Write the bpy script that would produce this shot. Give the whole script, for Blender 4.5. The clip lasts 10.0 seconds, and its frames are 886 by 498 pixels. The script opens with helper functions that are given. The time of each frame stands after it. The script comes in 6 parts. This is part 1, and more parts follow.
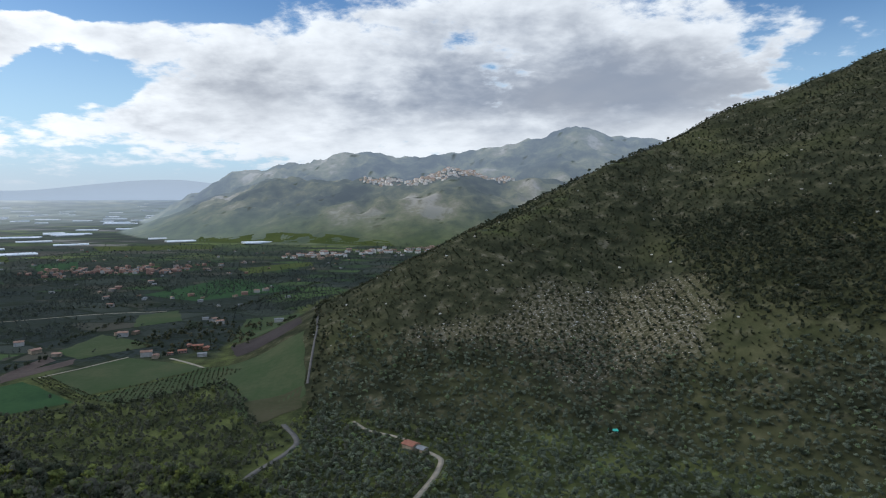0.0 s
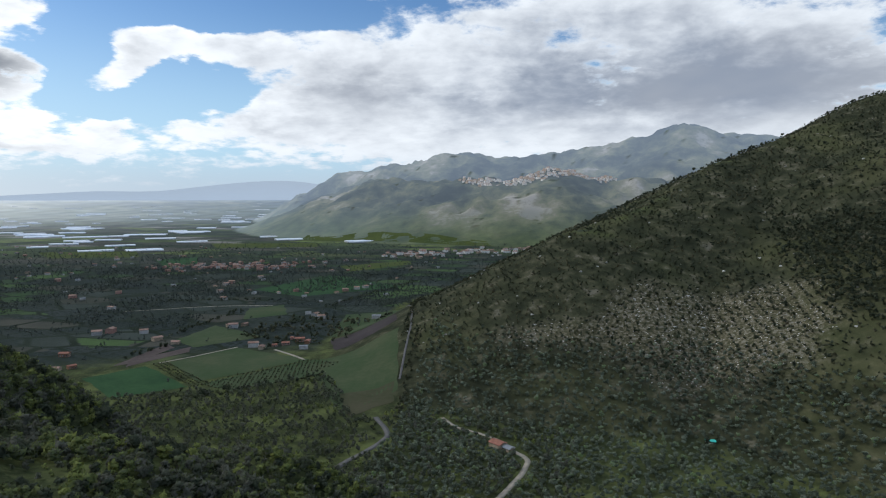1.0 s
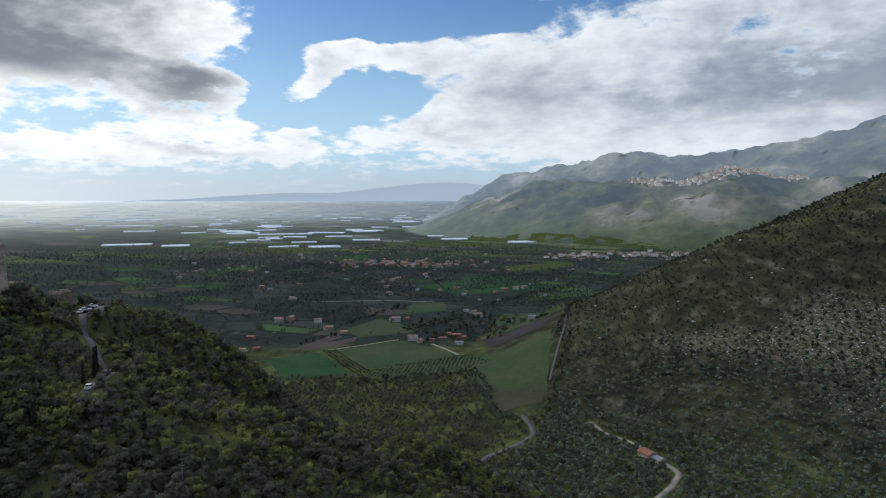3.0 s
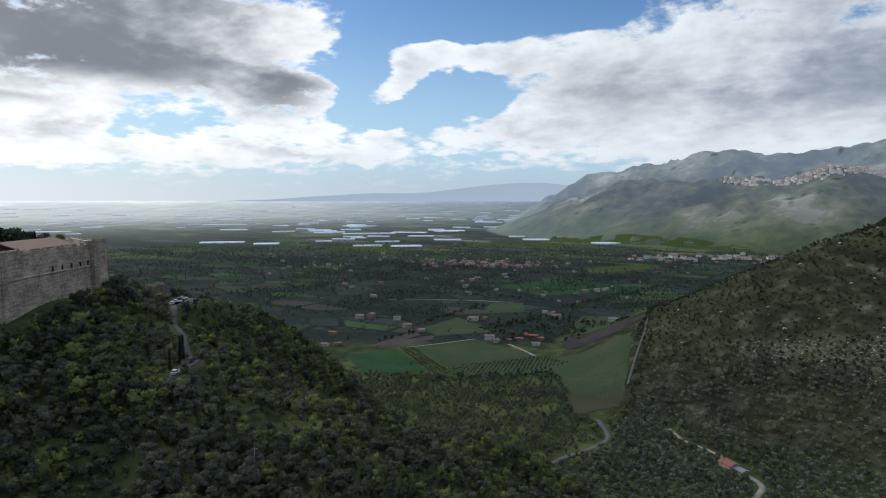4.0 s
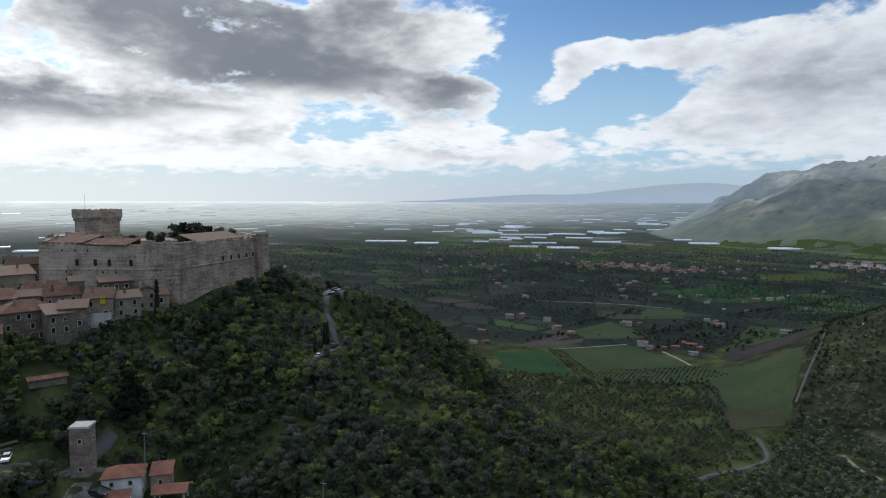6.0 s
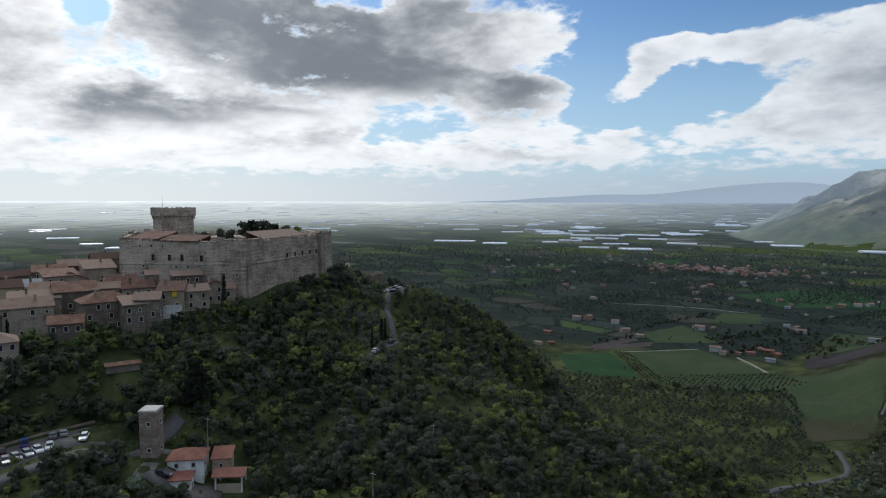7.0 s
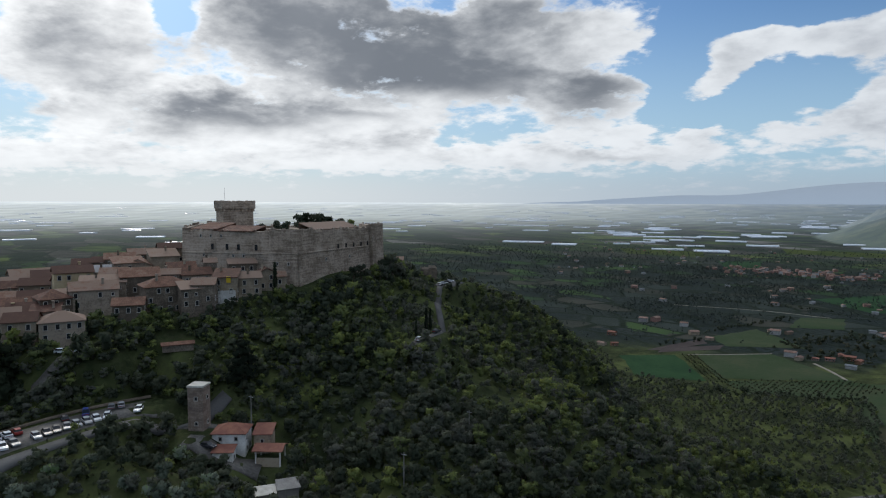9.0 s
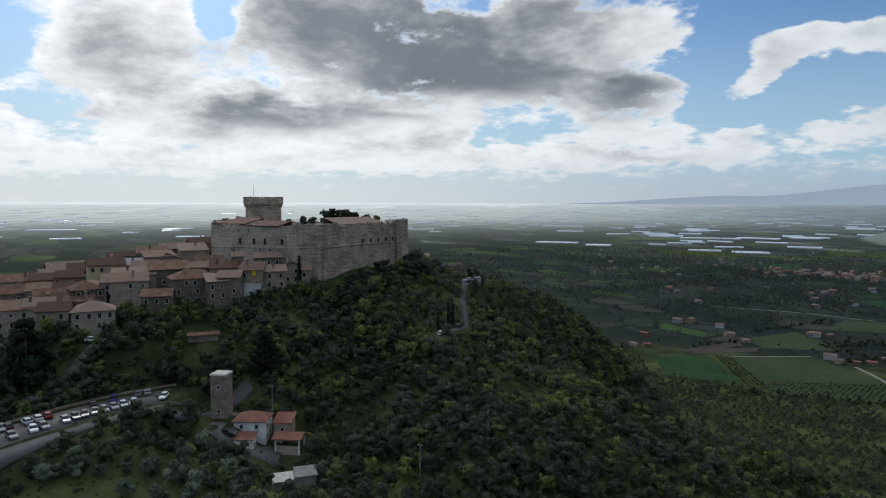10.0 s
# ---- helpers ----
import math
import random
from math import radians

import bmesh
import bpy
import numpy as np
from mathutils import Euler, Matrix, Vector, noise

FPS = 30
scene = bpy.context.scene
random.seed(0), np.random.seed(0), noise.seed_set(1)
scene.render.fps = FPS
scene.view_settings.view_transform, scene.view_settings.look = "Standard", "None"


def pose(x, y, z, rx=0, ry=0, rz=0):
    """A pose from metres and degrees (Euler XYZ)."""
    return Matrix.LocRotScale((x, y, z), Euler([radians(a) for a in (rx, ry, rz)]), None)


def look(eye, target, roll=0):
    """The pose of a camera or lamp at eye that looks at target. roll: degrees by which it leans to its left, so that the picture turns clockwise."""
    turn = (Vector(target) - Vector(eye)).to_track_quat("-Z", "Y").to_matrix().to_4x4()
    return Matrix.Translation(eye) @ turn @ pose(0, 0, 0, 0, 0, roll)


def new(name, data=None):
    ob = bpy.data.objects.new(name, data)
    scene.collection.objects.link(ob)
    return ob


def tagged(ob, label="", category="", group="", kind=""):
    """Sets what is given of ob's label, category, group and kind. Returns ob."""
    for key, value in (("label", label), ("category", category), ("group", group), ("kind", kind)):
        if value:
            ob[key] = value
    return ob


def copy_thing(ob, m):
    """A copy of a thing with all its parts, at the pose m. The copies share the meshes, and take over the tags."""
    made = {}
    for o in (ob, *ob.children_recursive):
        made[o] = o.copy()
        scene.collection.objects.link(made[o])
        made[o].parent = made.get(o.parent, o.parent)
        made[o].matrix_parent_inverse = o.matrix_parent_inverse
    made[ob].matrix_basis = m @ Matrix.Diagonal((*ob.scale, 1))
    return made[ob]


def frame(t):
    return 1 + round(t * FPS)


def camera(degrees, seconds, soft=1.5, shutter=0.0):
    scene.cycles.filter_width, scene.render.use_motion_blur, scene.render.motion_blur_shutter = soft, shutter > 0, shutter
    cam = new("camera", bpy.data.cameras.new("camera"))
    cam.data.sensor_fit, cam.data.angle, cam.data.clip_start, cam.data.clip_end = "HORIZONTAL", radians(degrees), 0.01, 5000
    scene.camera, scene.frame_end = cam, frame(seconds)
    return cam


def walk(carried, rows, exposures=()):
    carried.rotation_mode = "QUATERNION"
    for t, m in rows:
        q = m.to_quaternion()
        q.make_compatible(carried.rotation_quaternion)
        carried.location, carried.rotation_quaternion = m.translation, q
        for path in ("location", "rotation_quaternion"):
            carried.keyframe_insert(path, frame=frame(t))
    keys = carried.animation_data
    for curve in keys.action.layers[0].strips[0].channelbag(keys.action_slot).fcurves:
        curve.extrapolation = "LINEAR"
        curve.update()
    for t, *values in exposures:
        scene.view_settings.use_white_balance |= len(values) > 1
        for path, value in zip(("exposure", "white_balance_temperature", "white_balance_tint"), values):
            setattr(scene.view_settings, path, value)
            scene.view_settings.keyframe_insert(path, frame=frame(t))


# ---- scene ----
cam = camera(68.8, 10.0, 1.1)
METRES, EYE, TILT, LEAN, TURN = 56.0, 155.0, -4.5, 0.0, 0.0
EXPOSURES = [(0.0, 0.15), (2.5, 0.05), (5.0, -0.03), (7.5, -0.17), (10.0, -0.30)]
ROWS = [
    (0.0, 0.0, 0.0, 0.0, 0.0, 0.0, 0.0),
    (0.5, 0.0574, -0.0206, -0.004, 4.48, -0.0, -0.34),
    (1.0, 0.1155, -0.0384, -0.0077, 8.8, -0.03, -0.69),
    (1.5, 0.1712, -0.0511, -0.0102, 12.88, -0.07, -0.99),
    (2.0, 0.226, -0.0605, -0.0137, 16.77, -0.13, -1.28),
    (2.5, 0.2749, -0.0646, -0.0178, 19.99, -0.18, -1.51),
    (4.0, 0.422, -0.048, -0.0317, 30.72, -0.48, -2.34),
    (4.5, 0.4692, -0.0377, -0.036, 34.11, -0.6, -2.57),
    (5.0, 0.5139, -0.0219, -0.041, 37.53, -0.71, -2.81),
    (5.5, 0.5559, -0.0027, -0.0451, 41.04, -0.86, -3.05),
    (7.0, 0.6797, 0.0658, -0.0544, 50.96, -1.41, -3.64),
    (7.5, 0.7174, 0.0943, -0.0643, 52.59, -1.47, -3.7),
    (8.0, 0.7531, 0.1236, -0.0782, 54.13, -1.53, -3.78),
    (8.5, 0.7863, 0.1547, -0.0956, 55.68, -1.6, -3.86),
    (9.0, 0.8177, 0.1869, -0.112, 57.24, -1.69, -3.93),
    (9.5, 0.8436, 0.2199, -0.1303, 58.77, -1.75, -3.99),
    (10.0, 0.8674, 0.2509, -0.1492, 60.27, -1.81, -4.05),
]
walk(cam, [(t, pose(0, 0, EYE, TILT, LEAN, TURN) @ pose(METRES * x, METRES * y, METRES * z, 90 + pitch, roll, yaw)) for t, x, y, z, yaw, pitch, roll in ROWS], EXPOSURES)

# ---- sky and sun ----
SUN_AZ, SUN_EL = 84.0, 36.0          # degrees to the left of +y, degrees up


def sun_way():
    a, e = radians(SUN_AZ), radians(SUN_EL)
    return Vector((-math.sin(a) * math.cos(e), math.cos(a) * math.cos(e), math.sin(e)))


class Nodes:
    """Short hand for building a node tree."""

    def __init__(self, tree):
        self.tree = tree
        tree.nodes.clear()

    def add(self, kind, sockets=None, **props):
        n = self.tree.nodes.new(kind)
        for k, v in props.items():
            setattr(n, k, v)
        for k, v in (sockets or {}).items():
            self.feed(n.inputs[k], v)
        return n

    def feed(self, socket, v):
        if isinstance(v, bpy.types.NodeSocket):
            self.tree.links.new(v, socket)
        elif isinstance(v, bpy.types.Node):
            self.tree.links.new(v.outputs[0], socket)
        else:
            socket.default_value = v

    def math(self, op, a, b=0.0, c=0.0, clamp=False):
        n = self.add("ShaderNodeMath", {0: a, 1: b, 2: c}, operation=op)
        n.use_clamp = clamp
        return n.outputs[0]

    def mix(self, fac, a, b):
        n = self.add("ShaderNodeMix", data_type="RGBA")
        self.feed(n.inputs[0], fac), self.feed(n.inputs[6], a), self.feed(n.inputs[7], b)
        return n.outputs[2]

    def step(self, v, lo, hi, a=0.0, b=1.0):
        n = self.add("ShaderNodeMapRange", {0: v, 1: lo, 2: hi, 3: a, 4: b}, interpolation_type="SMOOTHSTEP")
        return n.outputs[0]

    def noise(self, vec, scale, detail=4.0, rough=0.55, distort=0.0):
        n = self.add("ShaderNodeTexNoise", {"Scale": scale, "Detail": detail, "Roughness": rough, "Distortion": distort})
        if vec is not None:
            self.feed(n.inputs["Vector"], vec)
        return n.outputs[0]

    def ramp(self, v, stops):
        n = self.add("ShaderNodeValToRGB", {0: v})
        el = n.color_ramp.elements
        while len(el) < len(stops):
            el.new(0.5)
        for e, (p, c) in zip(el, stops):
            e.position, e.color = p, (*c, 1.0)
        return n.outputs[0]


# Clouds, gaps and grey undersides: azimuth, elevation, half-widths (degrees), amount.
CLOUDS = [
    (62, 13.2, 13.6, 5.2, 0.62), (42.5, 14.6, 4.4, 2.4, 0.55), (44.7, 8.6, 5.2, 2.0, 0.52), (49, 4.6, 9.5, 1.5, 0.40), (39.6, 4.1, 4.9, 1.0, 0.46), (36.2, 5.5, 1.9, 0.85, 0.58), (30.2, 5.2, 3.6, 0.9, 0.38), (35.4, 9.4, 2.1, 1.0, 0.62), (33.2, 11.2, 2.2, 1.6, 0.66), (29.8, 12.3, 2.4, 0.9, 0.50),
    (25.6, 12.0, 3.2, 1.5, 0.52), (11.5, 9.6, 13.0, 5.2, 0.60), (23.6, 6.2, 3.9, 2.0, 0.48), (66, 6.6, 7.0, 1.9, 0.46), (-10.7, 12.8, 16.5, 5.4, 0.56), (86.5, 10.5, 4.6, 4.0, 0.50), (77, 7.4, 7.4, 2.4, 0.50), (84, 4.2, 14, 2.2, 0.42),
    (4, 5.4, 17, 2.4, 0.44),
]
MORE_CLOUDS = [(62, 3.4, 40, 1.3, 0.24), (28.6, 7.3, 1.6, 0.6, 0.42), (42, 6.0, 2.0, 0.7, 0.4), (52, 12.5, 6.5, 4.2, 0.42), (-16, 6.5, 14, 3.4, 0.5), (62, 4.2, 10, 1.3, 0.36), (85, 13.6, 8, 4.2, 0.36), (74, 15.5, 4, 3.0, 0.4), (45.5, 12, 3, 3, 0.3), (96, 10, 4, 6, 0.4), (47, 6.2, 5, 0.8, 0.3)]
GAPS = [
    (33.9, 15.6, 7.0, 2.2, 0.52), (38.2, 10.4, 2.4, 3.0, 0.48), (31.0, 8.0, 4.6, 1.5, 0.40), (53.3, 5.9, 2.6, 0.7, 0.16), (17.9, 15.4, 3.4, 1.4, 0.52), (79.8, 14.6, 2.3, 1.9, 0.60), (93.4, 12.2, 1.8, 2.2, 0.52), (92.7, 7.8, 2.0, 1.0, 0.44), (-33.0, 14.4, 2.4, 1.4, 0.6), (29, 14.6, 6.0, 1.4, 0.34), (26.4, 9.2, 2.4, 1.1, 0.26),
]
SHADES = [
    (17, 9.4, 7, 3, 0.34),
    (62, 14.2, 13.5, 4.8, 1.45), (57, 10.8, 12.0, 1.4, 0.55), (44.9, 8.8, 3.8, 1.5, 0.95), (77.4, 7.5, 5.4, 1.5, 1.05), (67, 7.1, 4.6, 0.7, 0.42), (87.2, 11.2, 3.0, 2.4, 0.55), (87.5, 6.9, 1.9, 1.0, 0.45), (60.5, 4.9, 3.4, 0.6, 0.24),
    (-13, 9.0, 12.0, 2.8, 1.25), (5.6, 8.1, 8.5, 1.5, 0.46), (19.0, 8.6, 3.6, 1.2, 0.26), (-28, 10, 9, 4.0, 0.5), (-4, 13, 14, 3.2, 0.5), (23, 5.4, 3.0, 0.8, 0.20), (46, 4.0, 5, 0.6, 0.22),
]


def make_sky():
    world = bpy.data.worlds.new("sky")
    scene.world = world
    world.use_nodes = True
    n = Nodes(world.node_tree)
    way = n.add("ShaderNodeTexCoord").outputs["Generated"]
    xyz = n.add("ShaderNodeSeparateXYZ", {0: way})
    x, y, z = xyz.outputs
    az = n.math("DEGREES", n.math("ARCTAN2", n.math("MULTIPLY", x, -1.0), y))
    el = n.math("DEGREES", n.math("ARCSINE", z))
    sky = n.add("ShaderNodeTexSky", sky_type="NISHITA", sun_disc=False, sun_elevation=radians(SUN_EL), sun_rotation=radians(-SUN_AZ), air_density=1.0, dust_density=1.2, ozone_density=1.6, altitude=200.0)

    def times(v, k):
        return n.add("ShaderNodeVectorMath", {0: v, 1: k}, operation="MULTIPLY").outputs[0]

    def moved(v, k):
        return n.add("ShaderNodeVectorMath", {0: v, 1: k}, operation="ADD").outputs[0]

    # cumulus: flattened, closer together towards the horizon, with billows on billows
    up = n.math("ADD", n.math("MAXIMUM", z, 0.0), 0.30)
    sheet_way = n.add("ShaderNodeCombineXYZ", {0: n.math("DIVIDE", x, up), 1: n.math("DIVIDE", y, up), 2: n.math("DIVIDE", z, n.math("MULTIPLY", up, 0.72))}).outputs[0]
    puff = n.noise(sheet_way, 3.6, 10.0, 0.55, 0.1)
    above = n.noise(moved(sheet_way, (-0.03, 0.0, 0.045)), 3.6, 7.0, 0.55, 0.1)
    billow = n.noise(sheet_way, 11.0, 8.0, 0.6, 0.1)
    soft = n.noise(sheet_way, 1.3, 4.0, 0.5)
    # the banks' outlines wander with the billows
    bent = n.add("ShaderNodeCombineXYZ", {0: n.math("MULTIPLY_ADD", n.math("SUBTRACT", puff, 0.5), 8.0, az), 1: n.math("MULTIPLY_ADD", n.math("SUBTRACT", above, 0.5), -5.0, el)}).outputs[0]

    def gather(rows, v, hard=True):
        for a, e, wa, we, much in rows:
            d = times(moved(bent, (-a, -e, 0.0)), (1.0 / wa, 1.0 / we, 0.0))
            d2 = n.add("ShaderNodeVectorMath", {0: d, 1: d}, operation="DOT_PRODUCT").outputs["Value"]
            v = n.math("MULTIPLY_ADD", n.math("POWER", 0.45, n.math("MULTIPLY", d2, d2) if hard else d2), much, v)
        return v

    bank = gather(CLOUDS + MORE_CLOUDS, n.math("MULTIPLY_ADD", soft, 0.5, -0.33))
    bank = n.math("SUBTRACT", n.math("MINIMUM", bank, 0.72), gather(GAPS, 0.0))
    amount = n.math("MULTIPLY_ADD", n.math("SUBTRACT", puff, 0.5), 1.25, bank)
    amount = n.math("MULTIPLY_ADD", n.math("SUBTRACT", billow, 0.5), 1.12, amount)
    cover = n.step(amount, 0.0, 0.34)
    under = n.math("MULTIPLY", gather(SHADES, 0.0, False), n.step(amount, 0.08, 0.40))
    relief = n.math("MULTIPLY", n.math("SUBTRACT", puff, above), 2.6)
    relief = n.math("MULTIPLY_ADD", n.math("SUBTRACT", billow, 0.5), 0.55, relief)
    depth = n.math("SUBTRACT", n.math("MULTIPLY_ADD", n.step(amount, 0.30, 0.85), 0.24, under), relief)
    depth = n.step(depth, -0.25, 1.45)
    towards = n.math("MAXIMUM", n.add("ShaderNodeVectorMath", {0: way, 1: sun_way()}, operation="DOT_PRODUCT").outputs["Value"], 0.0)
    shine = n.math("POWER", towards, 3.0)
    rim = n.mix(shine, (0.80, 0.86, 0.93, 1), (1.45, 1.47, 1.48, 1))
    belly = n.mix(n.step(az, 44.0, 20.0), (0.228, 0.256, 0.300, 1), (0.25, 0.30, 0.39, 1))
    belly = n.mix(n.step(soft, 0.35, 0.65), belly, n.mix(0.5, belly, (0.42, 0.45, 0.50, 1)))
    cloud = n.mix(depth, rim, belly)
    clear = times(sky.outputs[0], (0.058, 0.083, 0.108))
    clear = n.mix(n.step(el, 17.0, 2.0, 0.0, 0.72), clear, n.mix(n.step(az, 20.0, 85.0), (0.50, 0.73, 0.92, 1), (0.66, 0.82, 0.94, 1)))
    mixed = n.mix(cover, clear, cloud)
    # bright moist air low over the plain
    low = n.math("MULTIPLY", n.step(el, 4.6, 0.2), 0.92)
    air = n.mix(n.step(az, 22.0, 82.0), (0.46, 0.56, 0.67, 1), (0.86, 0.91, 0.94, 1))
    mixed = n.mix(low, mixed, air)
    # overhead the cloud closes to a thin bluish veil
    mixed = n.mix(n.step(el, 20.0, 34.0), mixed, (0.73, 0.85, 1.05, 1))
    bg = n.add("ShaderNodeBackground", {0: mixed, 1: 1.0})
    n.add("ShaderNodeOutputWorld", {0: bg.outputs[0]})


make_sky()
sun = new("sun", bpy.data.lights.new("sun", "SUN"))
sun.data.energy, sun.data.angle, sun.data.color = 1.5, radians(14), (1.0, 0.95, 0.87)
sun.matrix_world = look(sun_way() * 600, (0, 0, 0))


# ---- materials ----
def material(name, rough=0.9):
    m = bpy.data.materials.new(name)
    m.use_nodes = True
    n = Nodes(m.node_tree)
    b = n.add("ShaderNodeBsdfPrincipled", {"Roughness": rough})
    b.inputs["Specular IOR Level"].default_value = 0.25
    n.add("ShaderNodeOutputMaterial", {0: b.outputs[0]})
    return m, n, b


def bump(n, b, height, distance, strength=0.6):
    node = n.add("ShaderNodeBump", {"Height": height, "Distance": distance, "Strength": strength})
    n.feed(b.inputs["Normal"], node)


def place_vec(n):
    return n.add("ShaderNodeNewGeometry").outputs["Position"]


def mottled(name, stops, scale, rough=0.9, fine=8.0, relief=0.05, stain=0.35, vary=0.0, courses=0.0):
    """Two scales of variation over a ramp of colours, with relief."""
    m, n, b = material(name, rough)
    p = place_vec(n)
    v = n.math("ADD", n.math("MULTIPLY", n.noise(p, scale, 5.0), 1.0 - stain), n.math("MULTIPLY", n.noise(p, scale * fine, 4.0, 0.65), stain))
    if courses:
        flat = n.add("ShaderNodeVectorMath", {0: p, 1: (0.16, 0.16, 1.9)}, operation="MULTIPLY").outputs[0]
        streak = n.add("ShaderNodeVectorMath", {0: p, 1: (0.55, 0.55, 0.06)}, operation="MULTIPLY").outputs[0]
        v = n.math("ADD", v, n.math("MULTIPLY", n.math("ADD", n.noise(flat, 1.0, 3.0), n.math("MULTIPLY", n.noise(streak, 1.0, 4.0), 0.45)), courses))
        v = n.math("SUBTRACT", v, courses * 0.72)
    if vary:
        v = n.math("MULTIPLY_ADD", n.math("SUBTRACT", n.add("ShaderNodeObjectInfo").outputs["Random"], 0.5), vary, v)
    n.feed(b.inputs["Base Color"], n.ramp(n.step(v, 0.3, 0.7), stops))
    bump(n, b, n.noise(p, scale * fine, 5.0, 0.7), relief)
    return m


def foliage(name, stops):
    m, n, b = material(name, 0.85)
    tint = n.add("ShaderNodeAttribute", attribute_name="tint").outputs["Fac"]
    leaf = n.add("ShaderNodeNewGeometry").outputs["Random Per Island"]
    ob = n.add("ShaderNodeObjectInfo").outputs["Random"]
    v = n.math("ADD", n.math("MULTIPLY", n.math("FRACT", n.math("ADD", tint, ob)), 0.86), n.math("MULTIPLY", leaf, 0.14))
    col = n.ramp(v, stops)
    n.feed(b.inputs["Base Color"], col)
    b.inputs["Specular IOR Level"].default_value = 0.15
    thin = n.add("ShaderNodeBsdfTranslucent", {"Color": col})
    both = n.add("ShaderNodeMixShader", {0: 0.45, 1: b.outputs[0], 2: thin.outputs[0]})
    n.feed(n.tree.nodes["Material Output"].inputs[0], both)
    return m


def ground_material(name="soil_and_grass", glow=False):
    """Grass, scrub, fields and bare stone; with glow, the haze before the far backdrop is put into its emission."""
    m, n, b = material(name, 0.95)
    b.inputs["Specular IOR Level"].default_value = 0.02
    land = n.add("ShaderNodeAttribute", attribute_name="land").outputs["Vector"]
    kinds = n.add("ShaderNodeSeparateXYZ", {0: n.add("ShaderNodeAttribute", attribute_name="cover").outputs["Vector"]})
    steep, plain, bare = kinds.outputs
    p = place_vec(n)
    grass = n.ramp(n.step(n.noise(p, 0.035, 6.0, 0.62), 0.32, 0.68), [(0, (0.017, 0.024, 0.011)), (0.5, (0.042, 0.052, 0.021)), (1, (0.088, 0.104, 0.036))])
    grass = n.mix(n.math("MULTIPLY", n.step(n.noise(p, 0.55, 5.0, 0.7), 0.42, 0.68), 0.7), grass, n.ramp(n.noise(p, 0.11, 3.0), [(0.35, (0.034, 0.034, 0.020)), (0.65, (0.082, 0.092, 0.040))]))
    scrub = n.ramp(n.step(n.noise(p, 0.06, 7.0, 0.65), 0.35, 0.68), [(0, (0.019, 0.022, 0.013)), (0.5, (0.034, 0.037, 0.021)), (0.85, (0.058, 0.057, 0.034)), (1, (0.110, 0.102, 0.075))])
    warm = n.step(n.noise(p, 0.0065, 4.0, 0.6), 0.46, 0.66)
    scrub = n.mix(n.math("MULTIPLY", warm, 0.6), scrub, n.ramp(n.noise(p, 0.03, 5.0, 0.65), [(0.3, (0.048, 0.056, 0.022)), (0.7, (0.095, 0.092, 0.045))]))
    # patchwork of small fields with hedges between
    def cells(turn, scale, edge):
        sq = n.add("ShaderNodeMapping", {"Vector": land, "Rotation": (0, 0, radians(turn)), "Scale": scale}).outputs[0]
        c = n.add("ShaderNodeTexVoronoi", {"Vector": sq, "Scale": 1.0, "Randomness": 0.8}, distance="CHEBYCHEV").outputs["Color"]
        line = n.add("ShaderNodeTexVoronoi", {"Vector": sq, "Scale": 1.0, "Randomness": 0.8}, feature="DISTANCE_TO_EDGE").outputs["Distance"]
        return n.add("ShaderNodeSeparateXYZ", {0: c}).outputs[0], n.step(line, edge, edge * 0.3)

    pick, hedge = cells(34.0, (0.0125, 0.021, 0.0), 0.07)
    # grove and soil tones lean to blue: haze of the plain painted in
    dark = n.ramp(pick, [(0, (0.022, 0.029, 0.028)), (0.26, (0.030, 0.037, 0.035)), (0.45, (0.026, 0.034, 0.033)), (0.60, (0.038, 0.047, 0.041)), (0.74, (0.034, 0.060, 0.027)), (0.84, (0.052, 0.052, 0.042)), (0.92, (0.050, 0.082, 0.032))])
    n.tree.nodes[-1].color_ramp.interpolation = "CONSTANT"
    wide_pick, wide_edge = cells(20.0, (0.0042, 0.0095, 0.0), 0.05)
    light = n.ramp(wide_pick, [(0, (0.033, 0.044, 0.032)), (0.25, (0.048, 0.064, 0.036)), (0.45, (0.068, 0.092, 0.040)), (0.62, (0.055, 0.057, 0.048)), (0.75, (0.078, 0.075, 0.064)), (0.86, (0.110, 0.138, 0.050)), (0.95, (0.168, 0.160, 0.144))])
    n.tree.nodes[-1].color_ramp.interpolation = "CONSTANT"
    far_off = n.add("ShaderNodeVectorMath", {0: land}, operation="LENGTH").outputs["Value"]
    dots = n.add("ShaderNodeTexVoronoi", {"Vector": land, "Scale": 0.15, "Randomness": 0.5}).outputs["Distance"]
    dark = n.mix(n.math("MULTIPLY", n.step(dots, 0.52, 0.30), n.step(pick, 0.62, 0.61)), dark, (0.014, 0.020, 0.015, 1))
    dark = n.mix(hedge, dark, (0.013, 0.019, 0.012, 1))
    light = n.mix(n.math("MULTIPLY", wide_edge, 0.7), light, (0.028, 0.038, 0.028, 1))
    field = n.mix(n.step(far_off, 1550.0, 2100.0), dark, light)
    field = n.mix(n.math("MULTIPLY", n.step(n.noise(land, 0.012, 6.0, 0.65), 0.38, 0.62), 0.55), field, (0.024, 0.031, 0.024, 1))
    col = n.mix(steep, grass, scrub)
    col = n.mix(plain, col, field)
    stone = n.ramp(n.step(n.noise(p, 0.35, 5.0, 0.7), 0.35, 0.65), [(0, (0.035, 0.040, 0.022)), (0.55, (0.095, 0.082, 0.048)), (1, (0.20, 0.185, 0.15))])
    col = n.mix(bare, col, stone)
    n.feed(b.inputs["Base Color"], col)
    bump(n, b, n.noise(p, 0.5, 6.0, 0.7), 0.6)
